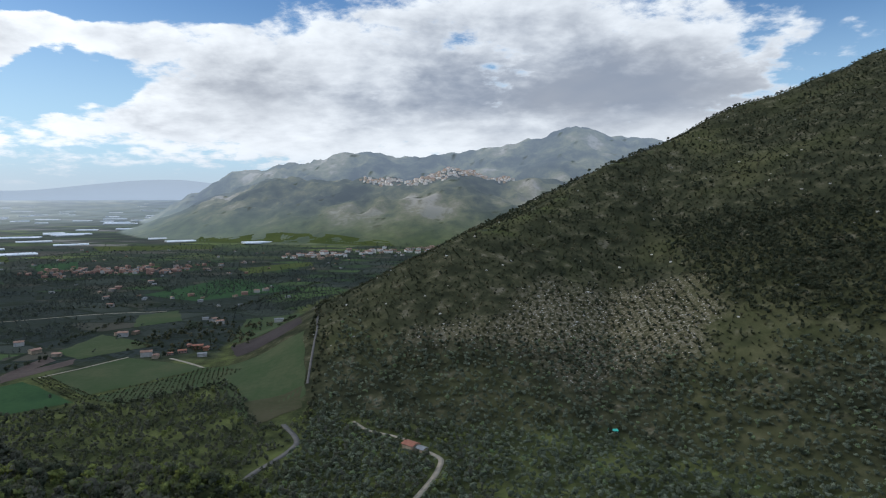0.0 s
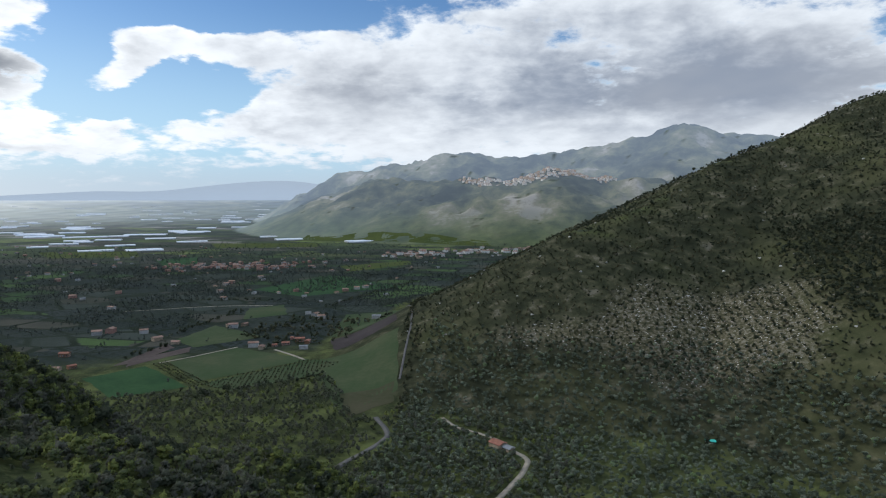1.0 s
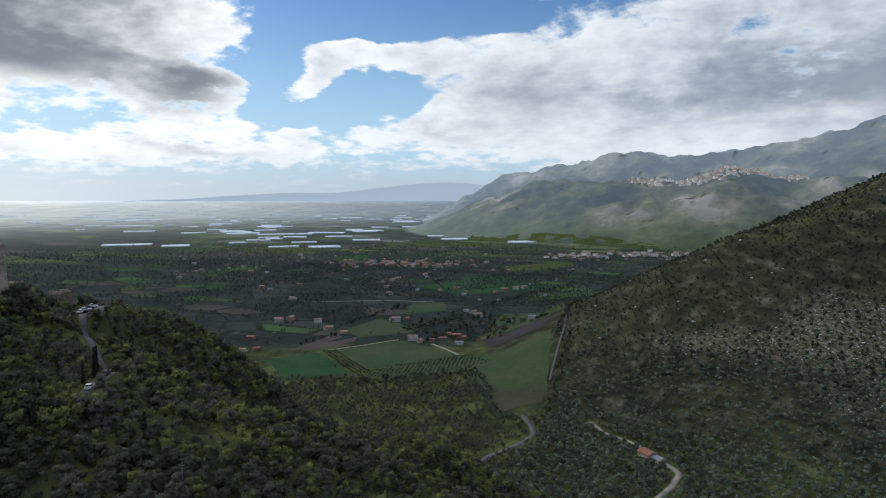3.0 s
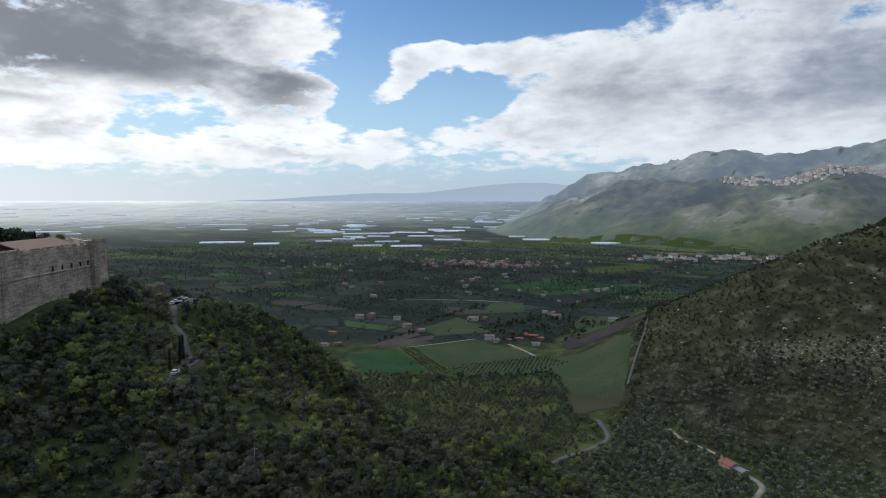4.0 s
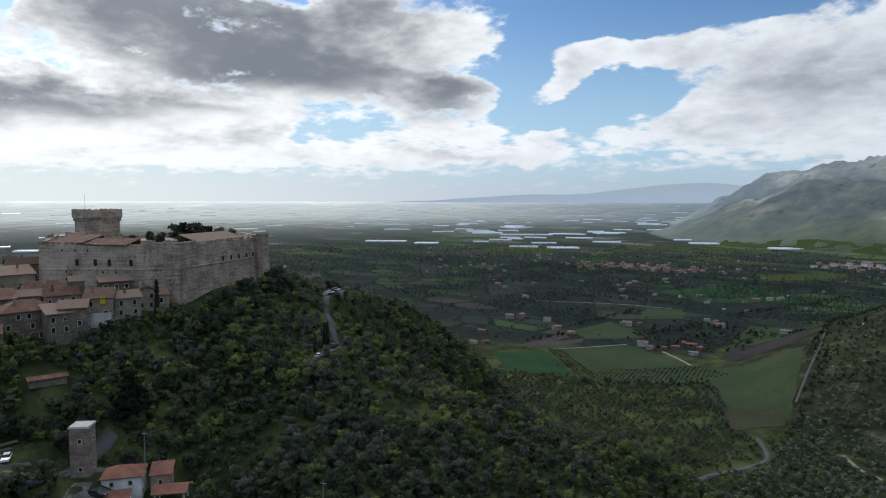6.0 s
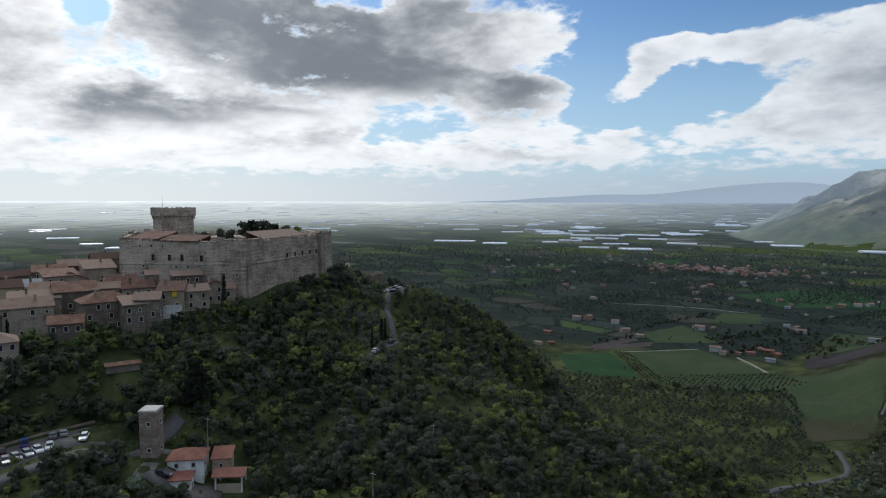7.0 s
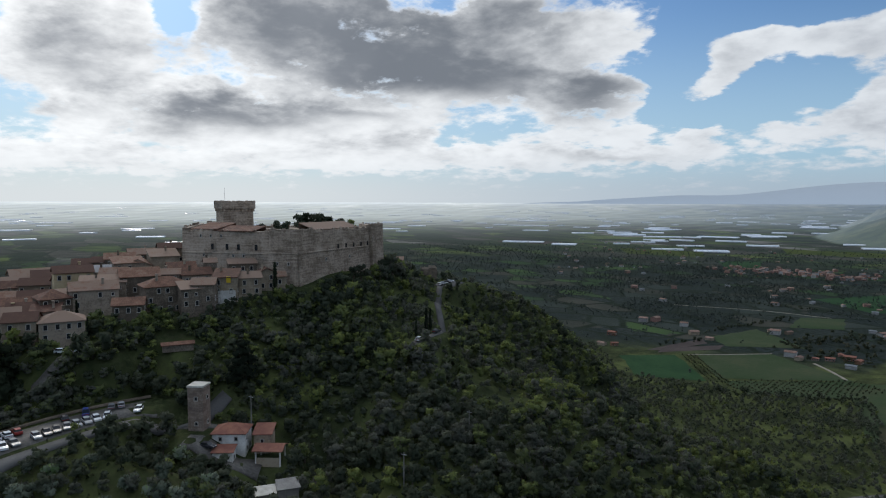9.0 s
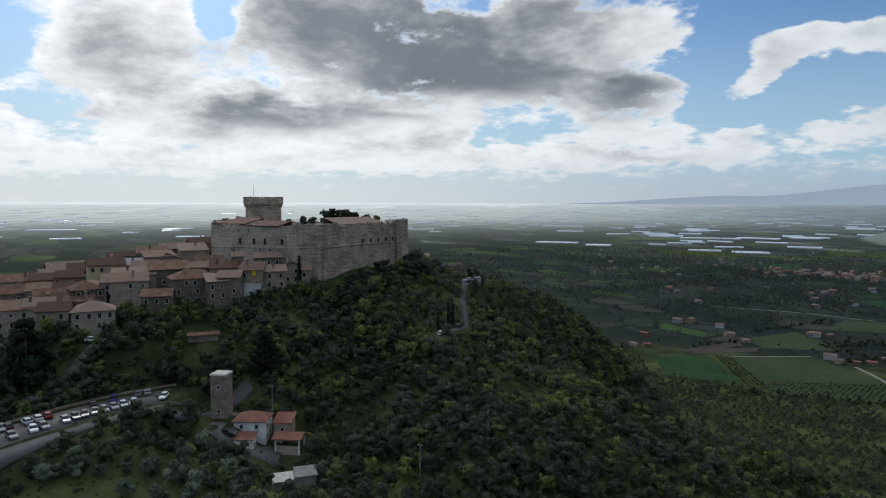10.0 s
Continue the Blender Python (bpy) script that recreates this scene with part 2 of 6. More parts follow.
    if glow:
        # far slopes: woods, dry grass and pale cliffs by noise; sunlit and shaded patches painted in
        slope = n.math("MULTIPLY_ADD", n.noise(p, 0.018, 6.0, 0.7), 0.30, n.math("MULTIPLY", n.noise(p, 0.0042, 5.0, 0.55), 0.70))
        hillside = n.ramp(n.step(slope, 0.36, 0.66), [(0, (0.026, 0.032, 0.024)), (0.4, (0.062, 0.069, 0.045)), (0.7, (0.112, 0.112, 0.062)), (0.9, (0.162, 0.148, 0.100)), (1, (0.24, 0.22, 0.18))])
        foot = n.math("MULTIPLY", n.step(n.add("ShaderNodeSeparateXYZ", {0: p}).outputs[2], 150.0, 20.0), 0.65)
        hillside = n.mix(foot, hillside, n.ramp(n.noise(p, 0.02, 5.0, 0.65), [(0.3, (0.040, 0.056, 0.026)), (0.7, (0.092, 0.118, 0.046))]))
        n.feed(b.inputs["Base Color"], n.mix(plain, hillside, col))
        # haze put into the emission: stronger with distance, brighter towards the west
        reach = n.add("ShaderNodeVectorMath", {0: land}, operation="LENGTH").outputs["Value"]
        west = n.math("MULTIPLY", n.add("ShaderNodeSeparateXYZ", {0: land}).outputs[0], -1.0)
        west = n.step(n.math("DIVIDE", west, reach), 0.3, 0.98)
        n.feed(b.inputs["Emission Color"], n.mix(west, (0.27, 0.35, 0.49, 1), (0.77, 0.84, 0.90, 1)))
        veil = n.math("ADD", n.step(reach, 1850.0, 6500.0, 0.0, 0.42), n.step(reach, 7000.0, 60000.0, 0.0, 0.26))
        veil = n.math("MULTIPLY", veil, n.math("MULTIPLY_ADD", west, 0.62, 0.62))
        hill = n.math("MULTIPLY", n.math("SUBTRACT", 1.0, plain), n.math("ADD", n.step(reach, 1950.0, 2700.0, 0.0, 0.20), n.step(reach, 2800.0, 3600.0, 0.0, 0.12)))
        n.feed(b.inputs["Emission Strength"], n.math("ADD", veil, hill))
    return m


def far_ridge_material():
    m, n, b = material("far_mountains", 1.0)
    # blue haze put into both the base colour and the emission
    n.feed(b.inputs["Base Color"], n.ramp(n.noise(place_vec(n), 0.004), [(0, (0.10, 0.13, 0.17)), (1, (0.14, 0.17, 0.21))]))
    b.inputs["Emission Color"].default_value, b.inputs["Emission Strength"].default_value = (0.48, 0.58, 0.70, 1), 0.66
    return m


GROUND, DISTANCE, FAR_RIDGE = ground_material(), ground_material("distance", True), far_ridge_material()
STONE_WALL = mottled("castle_stone", [(0, (0.161, 0.122, 0.089)), (0.5, (0.303, 0.240, 0.183)), (1, (0.455, 0.370, 0.290))], 0.16, 0.92, 7.0, 0.12, 0.5, 0.10, 0.45)
HOUSE_STONE = mottled("house_rubble", [(0, (0.101, 0.080, 0.059)), (0.5, (0.195, 0.155, 0.117)), (1, (0.323, 0.262, 0.200))], 0.35, 0.92, 5.0, 0.08, 0.5, 0.36, 0.2)
PLASTER = mottled("weathered_plaster", [(0, (0.176, 0.137, 0.097)), (0.5, (0.264, 0.209, 0.148)), (1, (0.368, 0.304, 0.223))], 0.25, 0.9, 6.0, 0.03, 0.35, 0.3, 0.2)
CREAM = mottled("cream_plaster", [(0, (0.36, 0.27, 0.15)), (1, (0.52, 0.42, 0.26))], 0.2, 0.9, 6.0, 0.02, 0.35, 0.2, 0.2)
WHITE = mottled("whitewash", [(0, (0.48, 0.46, 0.42)), (1, (0.74, 0.72, 0.68))], 0.4, 0.85, 6.0, 0.02, 0.35, 0.2)
BRICKWORK = mottled("old_brickwork", [(0, (0.13, 0.095, 0.075)), (0.5, (0.22, 0.165, 0.13)), (1, (0.33, 0.26, 0.21))], 0.5, 0.92, 6.0, 0.06, 0.5, 0.0, 0.3)
CAP_STONE = mottled("pale_cap_stone", [(0, (0.34, 0.32, 0.27)), (1, (0.52, 0.50, 0.44))], 0.8, 0.9, 6.0, 0.02)
ORANGE = mottled("orange_render", [(0, (0.168, 0.083, 0.051)), (1, (0.218, 0.117, 0.068))], 0.3, 0.85, 6.0, 0.02)
PINK = mottled("pink_render", [(0, (0.236, 0.124, 0.099)), (1, (0.322, 0.198, 0.158))], 0.3, 0.85, 6.0, 0.02)
ROOF_TILE = mottled("old_terracotta_tiles", [(0, (0.072, 0.036, 0.025)), (0.45, (0.135, 0.067, 0.043)), (0.8, (0.184, 0.097, 0.063)), (1, (0.204, 0.140, 0.103))], 0.45, 0.9, 6.0, 0.10, 0.5, 0.55)
FAR_TILE = mottled("faded_tiles", [(0, (0.14, 0.085, 0.065)), (1, (0.25, 0.16, 0.125))], 0.2, 0.9, 5.0, 0.05, 0.35, 0.4)
RED_TILE = mottled("new_red_tiles", [(0, (0.157, 0.061, 0.045)), (1, (0.245, 0.109, 0.069))], 0.5, 0.85, 6.0, 0.08)
SLATE = mottled("grey_roof_sheet", [(0, (0.10, 0.11, 0.12)), (1, (0.19, 0.20, 0.21))], 0.3, 0.6, 6.0, 0.03)
DARK_PANE = mottled("dark_window", [(0, (0.012, 0.012, 0.013)), (1, (0.03, 0.03, 0.033))], 1.0, 0.25, 4.0, 0.0)
SURROUND = mottled("window_surround", [(0, (0.28, 0.26, 0.23)), (1, (0.46, 0.43, 0.38))], 1.0, 0.9, 5.0, 0.02)
BARK = mottled("bark", [(0, (0.05, 0.04, 0.03)), (1, (0.14, 0.115, 0.09))], 2.0, 0.95, 6.0, 0.05)
ASPHALT = mottled("worn_asphalt", [(0, (0.055, 0.055, 0.054)), (1, (0.10, 0.097, 0.092))], 0.15, 0.92, 12.0, 0.01)
GRAVEL = mottled("pale_gravel", [(0, (0.16, 0.145, 0.115)), (1, (0.28, 0.25, 0.20))], 0.3, 0.95, 10.0, 0.03)
YARD_GRAVEL = mottled("dirty_gravel_and_asphalt", [(0, (0.060, 0.056, 0.050)), (0.5, (0.105, 0.098, 0.088)), (1, (0.165, 0.150, 0.130))], 0.16, 0.95, 9.0, 0.03, 0.5)
CONCRETE = mottled("concrete", [(0, (0.13, 0.125, 0.115)), (1, (0.24, 0.23, 0.21))], 0.4, 0.9, 8.0, 0.02)
FILM = mottled("greenhouse_film", [(0, (0.500, 0.525, 0.550)), (1, (0.775, 0.787, 0.800))], 0.02, 0.3, 6.0, 0.0)
AGED_WALL = mottled("aged_pale_wall", [(0, (0.22, 0.21, 0.195)), (1, (0.40, 0.385, 0.36))], 0.3, 0.9, 6.0, 0.02, 0.35, 0.4)
FILM.node_tree.nodes["Principled BSDF"].inputs["Coat Weight"].default_value = 0.5
FILM.node_tree.nodes["Principled BSDF"].inputs["Coat IOR"].default_value = 1.6
FIELD_GREEN = mottled("young_wheat", [(0, (0.016, 0.041, 0.018)), (1, (0.028, 0.062, 0.025))], 0.03, 0.95, 9.0, 0.1)
FIELD_OLIVE = mottled("meadow", [(0, (0.029, 0.050, 0.021)), (0.6, (0.041, 0.057, 0.028)), (1, (0.057, 0.065, 0.034))], 0.022, 0.95, 10.0, 0.15)
FIELD_BROWN = mottled("ploughed_soil", [(0, (0.027, 0.023, 0.023)), (1, (0.048, 0.041, 0.040))], 0.03, 0.95, 10.0, 0.15)
FIELD_BRIGHT = mottled("bright_crop", [(0, (0.034, 0.050, 0.015)), (1, (0.059, 0.072, 0.021))], 0.01, 0.95, 9.0, 0.1)
FIELD_EARTH = mottled("thin_brown_grass", [(0, (0.034, 0.040, 0.020)), (1, (0.056, 0.052, 0.032))], 0.03, 0.95, 9.0, 0.1)
FIELD_SAND = mottled("bare_earth", [(0, (0.052, 0.042, 0.038)), (1, (0.084, 0.069, 0.063))], 0.03, 0.95, 9.0, 0.1)
ROCK = mottled("limestone", [(0, (0.22, 0.215, 0.20)), (1, (0.56, 0.54, 0.50))], 0.3, 0.95, 6.0, 0.1)
for m in (FIELD_GREEN, FIELD_OLIVE, FIELD_BROWN, FIELD_EARTH, FIELD_BRIGHT, FIELD_SAND):
    m.node_tree.nodes["Principled BSDF"].inputs["Specular IOR Level"].default_value = 0.04
METAL = mottled("galvanised_metal", [(0, (0.28, 0.29, 0.30)), (1, (0.42, 0.43, 0.44))], 1.0, 0.5, 6.0, 0.0)
LEAF_WOOD = foliage("woodland_leaves", [(0, (0.046, 0.058, 0.038)), (0.28, (0.075, 0.089, 0.056)), (0.50, (0.088, 0.100, 0.066)), (0.66, (0.118, 0.120, 0.101)), (0.76, (0.102, 0.126, 0.056)), (0.90, (0.161, 0.192, 0.060)), (1, (0.235, 0.263, 0.072))])
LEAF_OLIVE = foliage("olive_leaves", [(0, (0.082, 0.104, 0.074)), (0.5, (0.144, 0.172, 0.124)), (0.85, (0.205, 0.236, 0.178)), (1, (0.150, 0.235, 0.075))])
LEAF_DARK = foliage("cypress_leaves", [(0, (0.017, 0.024, 0.015)), (1, (0.036, 0.048, 0.027))])
LEAF_OAK = foliage("oak_leaves", [(0, (0.032, 0.041, 0.025)), (0.6, (0.052, 0.063, 0.039)), (1, (0.090, 0.101, 0.063))])
LEAF_SCRUB = foliage("scrub_leaves", [(0, (0.034, 0.042, 0.025)), (0.5, (0.059, 0.067, 0.039)), (0.8, (0.093, 0.091, 0.051)), (1, (0.112, 0.103, 0.067))])
# olive's own grey-green, with some blue haze put into the colour
LEAF_GROVE = foliage("hazed_olive_leaves", [(0, (0.042, 0.053, 0.049)), (0.5, (0.060, 0.074, 0.066)), (1, (0.088, 0.104, 0.084))])


def paint(name, c, rough=0.5):
    m, n, b = material(name, rough)
    n.feed(b.inputs["Base Color"], n.ramp(n.noise(place_vec(n), 3.0), [(0, tuple(v * 0.85 for v in c)), (1, c)]))
    b.inputs["Coat Weight"].default_value = 0.15
    return m


PAINTS = [paint("white_paint", (0.60, 0.61, 0.62)), paint("silver_paint", (0.30, 0.31, 0.32)), paint("dark_paint", (0.03, 0.03, 0.035)), paint("red_paint", (0.25, 0.03, 0.025)), paint("blue_paint", (0.03, 0.05, 0.2)), paint("grey_paint", (0.16, 0.165, 0.17))]
GLASS = paint("car_glass", (0.02, 0.022, 0.025), 0.1)
TYRE = paint("tyre_rubber", (0.02, 0.02, 0.02), 0.9)
YELLOW = paint("yellow_cloth", (0.62, 0.42, 0.03), 0.9)
TEAL = paint("teal_tarpaulin", (0.03, 0.42, 0.34), 0.6)


# ---- the lie of the land ----
def tent(X, Y, crest, slope, k=6.0):
    """Height of a ridge along a crest of (x, y, z), falling off at a slope on either side."""
    best = np.full(np.shape(X), -1e4)
    for (ax, ay, az), (bx, by, bz) in zip(crest, crest[1:]):
        dx, dy = bx - ax, by - ay
        t = np.clip(((X - ax) * dx + (Y - ay) * dy) / (dx * dx + dy * dy), 0, 1)
        d = np.hypot(X - ax - t * dx, Y - ay - t * dy)
        best = np.maximum(best, az + t * (bz - az) - slope * (np.sqrt(d * d + k * k) - k))
    return best


def smooth_max(a, b, k):
    h = np.clip(0.5 + 0.5 * (a - b) / k, 0, 1)
    return b + (a - b) * h + k * h * (1 - h)


def waves(X, Y, size, seed):
    """Cheap rolling unevenness, about -1 to 1."""
    r = np.random.RandomState(seed)
    out = 0.0
    for i in range(7):
        a, f = r.uniform(0, 6.283), r.uniform(0.6, 1.9) / size
        out = out + np.sin((X * math.cos(a) + Y * math.sin(a)) * f * 6.283 + r.uniform(0, 6.283) + 1.3 * np.sin((Y * math.cos(a) - X * math.sin(a)) * f * 3.1))
    return out / 4.0


FAR = 3000.0
CASTLE_RIDGE = [(-480, -120, 74), (-330, -20, 100), (-245, 60, 108)]
SADDLE_RIDGE = [(-225, 95, 104), (-262, 193, 107.5), (-266, 255, 87.5), (-243, 298, 24), (-236, 318, 0)]
NEAR_SPUR = [(-215, 110, 124), (-110, 102, 80.7), (-133, 171.5, 75.2), (-120, 239.7, 47), (-50, 290, -19)]
CASTLE_MOUND = [(-275, 70, 121), (-240, 92, 122), (-238, 138, 122), (-262, 165, 116)]
VILLAGE_SHELF = [(-198, 95, 116.5), (-190, 62, 112.5), (-189, 32, 110), (-197, 8, 105.5), (-225, -40, 101)]
CAR_PARK_SPUR = [(-150, 30, 90), (-130, 10, 90), (-100, 52, 80), (-70, 20, 74), (-30, -60, 66)]
EAST_HILL = [(-112, 500, -6), (-10, 585, 58), (60, 690, 124), (145, 790, 156), (240, 870, 200), (340, 930, 240), (500, 1000, 310), (760, 960, 412), (1300, 700, 540)]
PADS = [  # levelled spots: x, y, half-length, half-width, turn, height
    (-138, 13, 34, 9, 117, 91.0), (-124, 52, 14, 9, 60, 80.5), (-133, 46, 5, 5, 20, 86.5), (-104, 58, 6, 5, 40, 76.5),
    (-158, 133, 13, 3.5, 122, 97.5), (-244, 199, 14, 8, 127, 104.0), (-173, 14, 18, 2.5, 66, 104.0),
]
VILLAGE_HILL = [(-1230, 3500, 40), (-1090, 3350, 150), (-900, 3150, 222), (-690, 2950, 236), (-500, 2850, 216), (-330, 2750, 236), (0, 2700, 238), (330, 2700, 230), (800, 2750, 205), (1500, 2700, 240)]
BACK_HILL = [(-1330, 3750, 60), (-1120, 3650, 281), (-900, 3600, 334), (-547, 3600, 408), (-264, 3600, 375), (60, 3600, 385), (300, 3600, 432), (540, 3600, 475), (690, 3600, 524), (880, 3600, 502), (1400, 3500, 455), (2400, 3000, 500)]


def true_reach(r):
    """Land beyond FAR is drawn in: how far off it would be."""
    s = np.clip((r - FAR) / 1900.0, 0, 1)
    return np.where(r > FAR, FAR / (1 - 0.965 * s), r)


def height(X, Y):
    X, Y = np.asarray(X, float), np.asarray(Y, float)
    r = np.hypot(X, Y) + 1e-6
    base = EYE * np.maximum(0.0, 1 - r / true_reach(r)) + waves(X, Y, 220, 3) * 0.8
    near = smooth_max(tent(X, Y, SADDLE_RIDGE, 1.2, 32.7), tent(X, Y, NEAR_SPUR, 0.60, 14.0), 8.0)
    near = smooth_max(near, tent(X, Y, CASTLE_RIDGE, 0.45, 14.0), 8.0)
    near = smooth_max(near, tent(X, Y, CAR_PARK_SPUR, 0.42, 12.0), 8.0)
    near = smooth_max(near, tent(X, Y, VILLAGE_SHELF, 0.52, 6.0), 6.0)
    near = smooth_max(near, tent(X, Y, CASTLE_MOUND, 0.72, 12.0), 6.0)
    near = near + waves(X, Y, 60, 5) * 1.1
    for px, py, hl, hw, turn, z in PADS:
        c, q = math.cos(radians(turn)), math.sin(radians(turn))
        u, v = (X - px) * c + (Y - py) * q, (Y - py) * c - (X - px) * q
        out = np.hypot(np.maximum(np.abs(u) - hl, 0), np.maximum(np.abs(v) - hw, 0))
        w = np.clip(1 - out / 9.0, 0, 1)
        w = w * w * (3 - 2 * w)
        near = near * (1 - w) + z * w
    east = tent(X, Y, EAST_HILL, 0.50, 22.0)
    east = east + (waves(X, Y, 260, 8) * 4 + waves(X, Y, 90, 9) * 2) * np.clip(east / 60, 0, 1)
    vill = tent(X, Y, VILLAGE_HILL, 0.42, 60.0)
    back = tent(X, Y, BACK_HILL, 0.55, 60.0)
    rough = waves(X, Y, 520, 12) * 20 + waves(X, Y, 190, 13) * 9 - np.abs(waves(X, Y, 260, 14)) * 26 + 14 - np.abs(waves(X, Y, 110, 15)) * 9
    far = smooth_max(vill, back, 40.0)
    far = far + rough * np.clip(far / 160, 0, 1) * np.clip((r - 1500) / 600, 0, 1)
    h = smooth_max(base, near, 8.0)
    h = smooth_max(h, east, 14.0)
    return smooth_max(h, far, 20.0)


def ground_at(x, y):
    return float(height(np.array([x]), np.array([y]))[0])


def mesh_from(name, verts, loops, sizes, attrs=None, smooth=False, normals=None):
    """A mesh from arrays: vertices (n, 3), the corners' vertex numbers, the faces' sizes."""
    me = bpy.data.meshes.new(name)
    verts, loops, sizes = np.asarray(verts, np.float32), np.asarray(loops, np.int32).ravel(), np.asarray(sizes, np.int32)
    me.vertices.add(len(verts)), me.loops.add(len(loops)), me.polygons.add(len(sizes))
    me.vertices.foreach_set("co", verts.ravel())
    me.loops.foreach_set("vertex_index", loops)
    me.polygons.foreach_set("loop_start", np.concatenate([[0], np.cumsum(sizes)[:-1]]).astype(np.int32))
    me.polygons.foreach_set("use_smooth", np.full(len(sizes), smooth))
    for key, (kind, data) in (attrs or {}).items():
        a = me.attributes.new(key, kind, "POINT")
        a.data.foreach_set("value" if kind == "FLOAT" else "vector", np.asarray(data, np.float32).ravel())
    me.update(calc_edges=True)
    if normals is not None:
        me.normals_split_custom_set_from_vertices(np.asarray(normals, np.float32))
    return me


def cover_of(X, Y, Z):
    """How much scrub, ploughland and bare stone there is."""
    e = 3.0
    slope = np.hypot(height(X + e, Y) - Z, height(X, Y + e) - Z) / e
    scrub = np.clip((slope - 0.16) / 0.14, 0, 1) * np.clip((np.hypot(X, Y) - 330) / 80, 0, 1)
    plain = (1 - np.clip((slope - 0.05) / 0.08, 0, 1)) * np.clip((np.hypot(X, Y) - 640) / 60, 0, 1)
    cx, cy = (X - 140) / 92 + waves(X, Y, 60, 31) * 0.22, (Y - 524) / 66 + waves(X, Y, 50, 32) * 0.2
    bare = np.clip((1.12 - np.hypot(cx, cy)) * 3, 0, 1) * 0.78
    tx, ty = (X - 18) / 62 + waves(X, Y, 40, 33) * 0.3, (Y - 521 + 0.12 * (X - 18)) / 17 + waves(X, Y, 36, 34) * 0.3
    bare = np.maximum(bare, np.clip((1.1 - np.hypot(tx, ty)) * 2, 0, 1) * 0.6)
    return scrub, plain, bare


def sheet(name, rr, az, mats, label, category):
    A, R = np.meshgrid(np.radians(az), rr)
    X, Y = -np.sin(A) * R, np.cos(A) * R
    Z = height(X, Y)
    nr, na = X.shape
    i, j = np.meshgrid(np.arange(nr - 1), np.arange(na), indexing="ij")
    j2 = (j + 1) % na
    quads = np.stack([i * na + j, (i + 1) * na + j, (i + 1) * na + j2, i * na + j2], -1)[..., ::-1].reshape(-1, 4)
    k = true_reach(R) / R
    land = np.stack([X * k, Y * k, 0 * X], -1)
    cover = np.stack(cover_of(X, Y, Z), -1)
    me = mesh_from(name, np.stack([X, Y, Z], -1).reshape(-1, 3), quads, np.full(len(quads), 4), {"land": ("FLOAT_VECTOR", land), "cover": ("FLOAT_VECTOR", cover)}, True)
    me.materials.append(mats)
    return tagged(new(name, me), label, category, kind="structure")


VIEW_AZ = np.concatenate([np.arange(-42, 102, 0.27), np.arange(102, 318, 3.0)])
RINGS = np.concatenate([[0.5], np.geomspace(12, 1950, 280), np.geomspace(1975, 4900, 120)])
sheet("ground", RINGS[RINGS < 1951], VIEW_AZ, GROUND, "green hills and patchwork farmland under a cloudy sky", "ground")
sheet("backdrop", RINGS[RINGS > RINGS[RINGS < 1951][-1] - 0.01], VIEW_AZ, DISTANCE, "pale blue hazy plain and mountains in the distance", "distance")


def far_ridge():
    """The faint mountain line at the very edge of sight."""
    az = np.linspace(6, 58, 110)
    top = 140 + 140 * np.exp(-((az - 23) / 8.5) ** 2) + 50 * np.exp(-((az - 38) / 7.0) ** 2) + waves(az, az * 0, 9, 77) * 4
    x, y = -np.sin(np.radians(az)) * 4860, np.cos(np.radians(az)) * 4860
    v = np.concatenate([np.stack([x, y, 0 * x + 60], -1), np.stack([x, y, top], -1), np.stack([x * 1.007, y * 1.007, 0 * x + 60], -1)])
    n = len(az)
    f = [(i, i + 1, n + i + 1, n + i) for i in range(n - 1)] + [(n + i, n + i + 1, 2 * n + i + 1, 2 * n + i) for i in range(n - 1)]
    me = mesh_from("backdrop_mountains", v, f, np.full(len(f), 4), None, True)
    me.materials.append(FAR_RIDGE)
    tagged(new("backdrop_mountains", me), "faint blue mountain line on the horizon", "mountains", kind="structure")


far_ridge()


# ---- building kit ----
class Shape:
    """Collects solid pieces and turns them into one mesh."""

    def __init__(self):
        self.v, self.f = [], []

    def add(self, verts, faces):
        k = len(self.v)
        self.v += [tuple(p) for p in verts]
        self.f += [tuple(k + i for i in f) for f in faces]
        return self

    def prism(self, low, high, z0, z1):
        """Between two outlines of the same number of corners, counter-clockwise."""
        n = len(low)
        v = [(x, y, z0) for x, y in low] + [(x, y, z1) for x, y in high]
        f = [tuple(range(n))[::-1], tuple(range(n, 2 * n))] + [(i, (i + 1) % n, n + (i + 1) % n, n + i) for i in range(n)]
        return self.add(v, f)

    def box(self, x, y, z0, w, d, h, turn=0.0, taper=0.0):
        c, s = math.cos(radians(turn)), math.sin(radians(turn))

        def rect(w, d):
            return [(x + a * w / 2 * c - b * d / 2 * s, y + a * w / 2 * s + b * d / 2 * c) for a, b in ((-1, -1), (1, -1), (1, 1), (-1, 1))]
        return self.prism(rect(w, d), rect(w - 2 * taper, d - 2 * taper), z0, z0 + h)

    def tube(self, x, y, z0, z1, r0, r1, n=8):
        ring = [(math.cos(6.2832 * i / n), math.sin(6.2832 * i / n)) for i in range(n)]
        return self.prism([(x + a * r0, y + b * r0) for a, b in ring], [(x + a * r1, y + b * r1) for a, b in ring], z0, z1)

    def mesh(self, name, *mats):
        me = bpy.data.meshes.new(name)
        me.from_pydata(self.v, [], self.f)
        for m in mats:
            me.materials.append(m)
        me.update()
        return me


def part(name, shape, mat, parent, label=""):
    ob = new(name, shape.mesh(name, mat) if isinstance(shape, Shape) else shape)
    ob.parent = parent
    return tagged(ob, label)


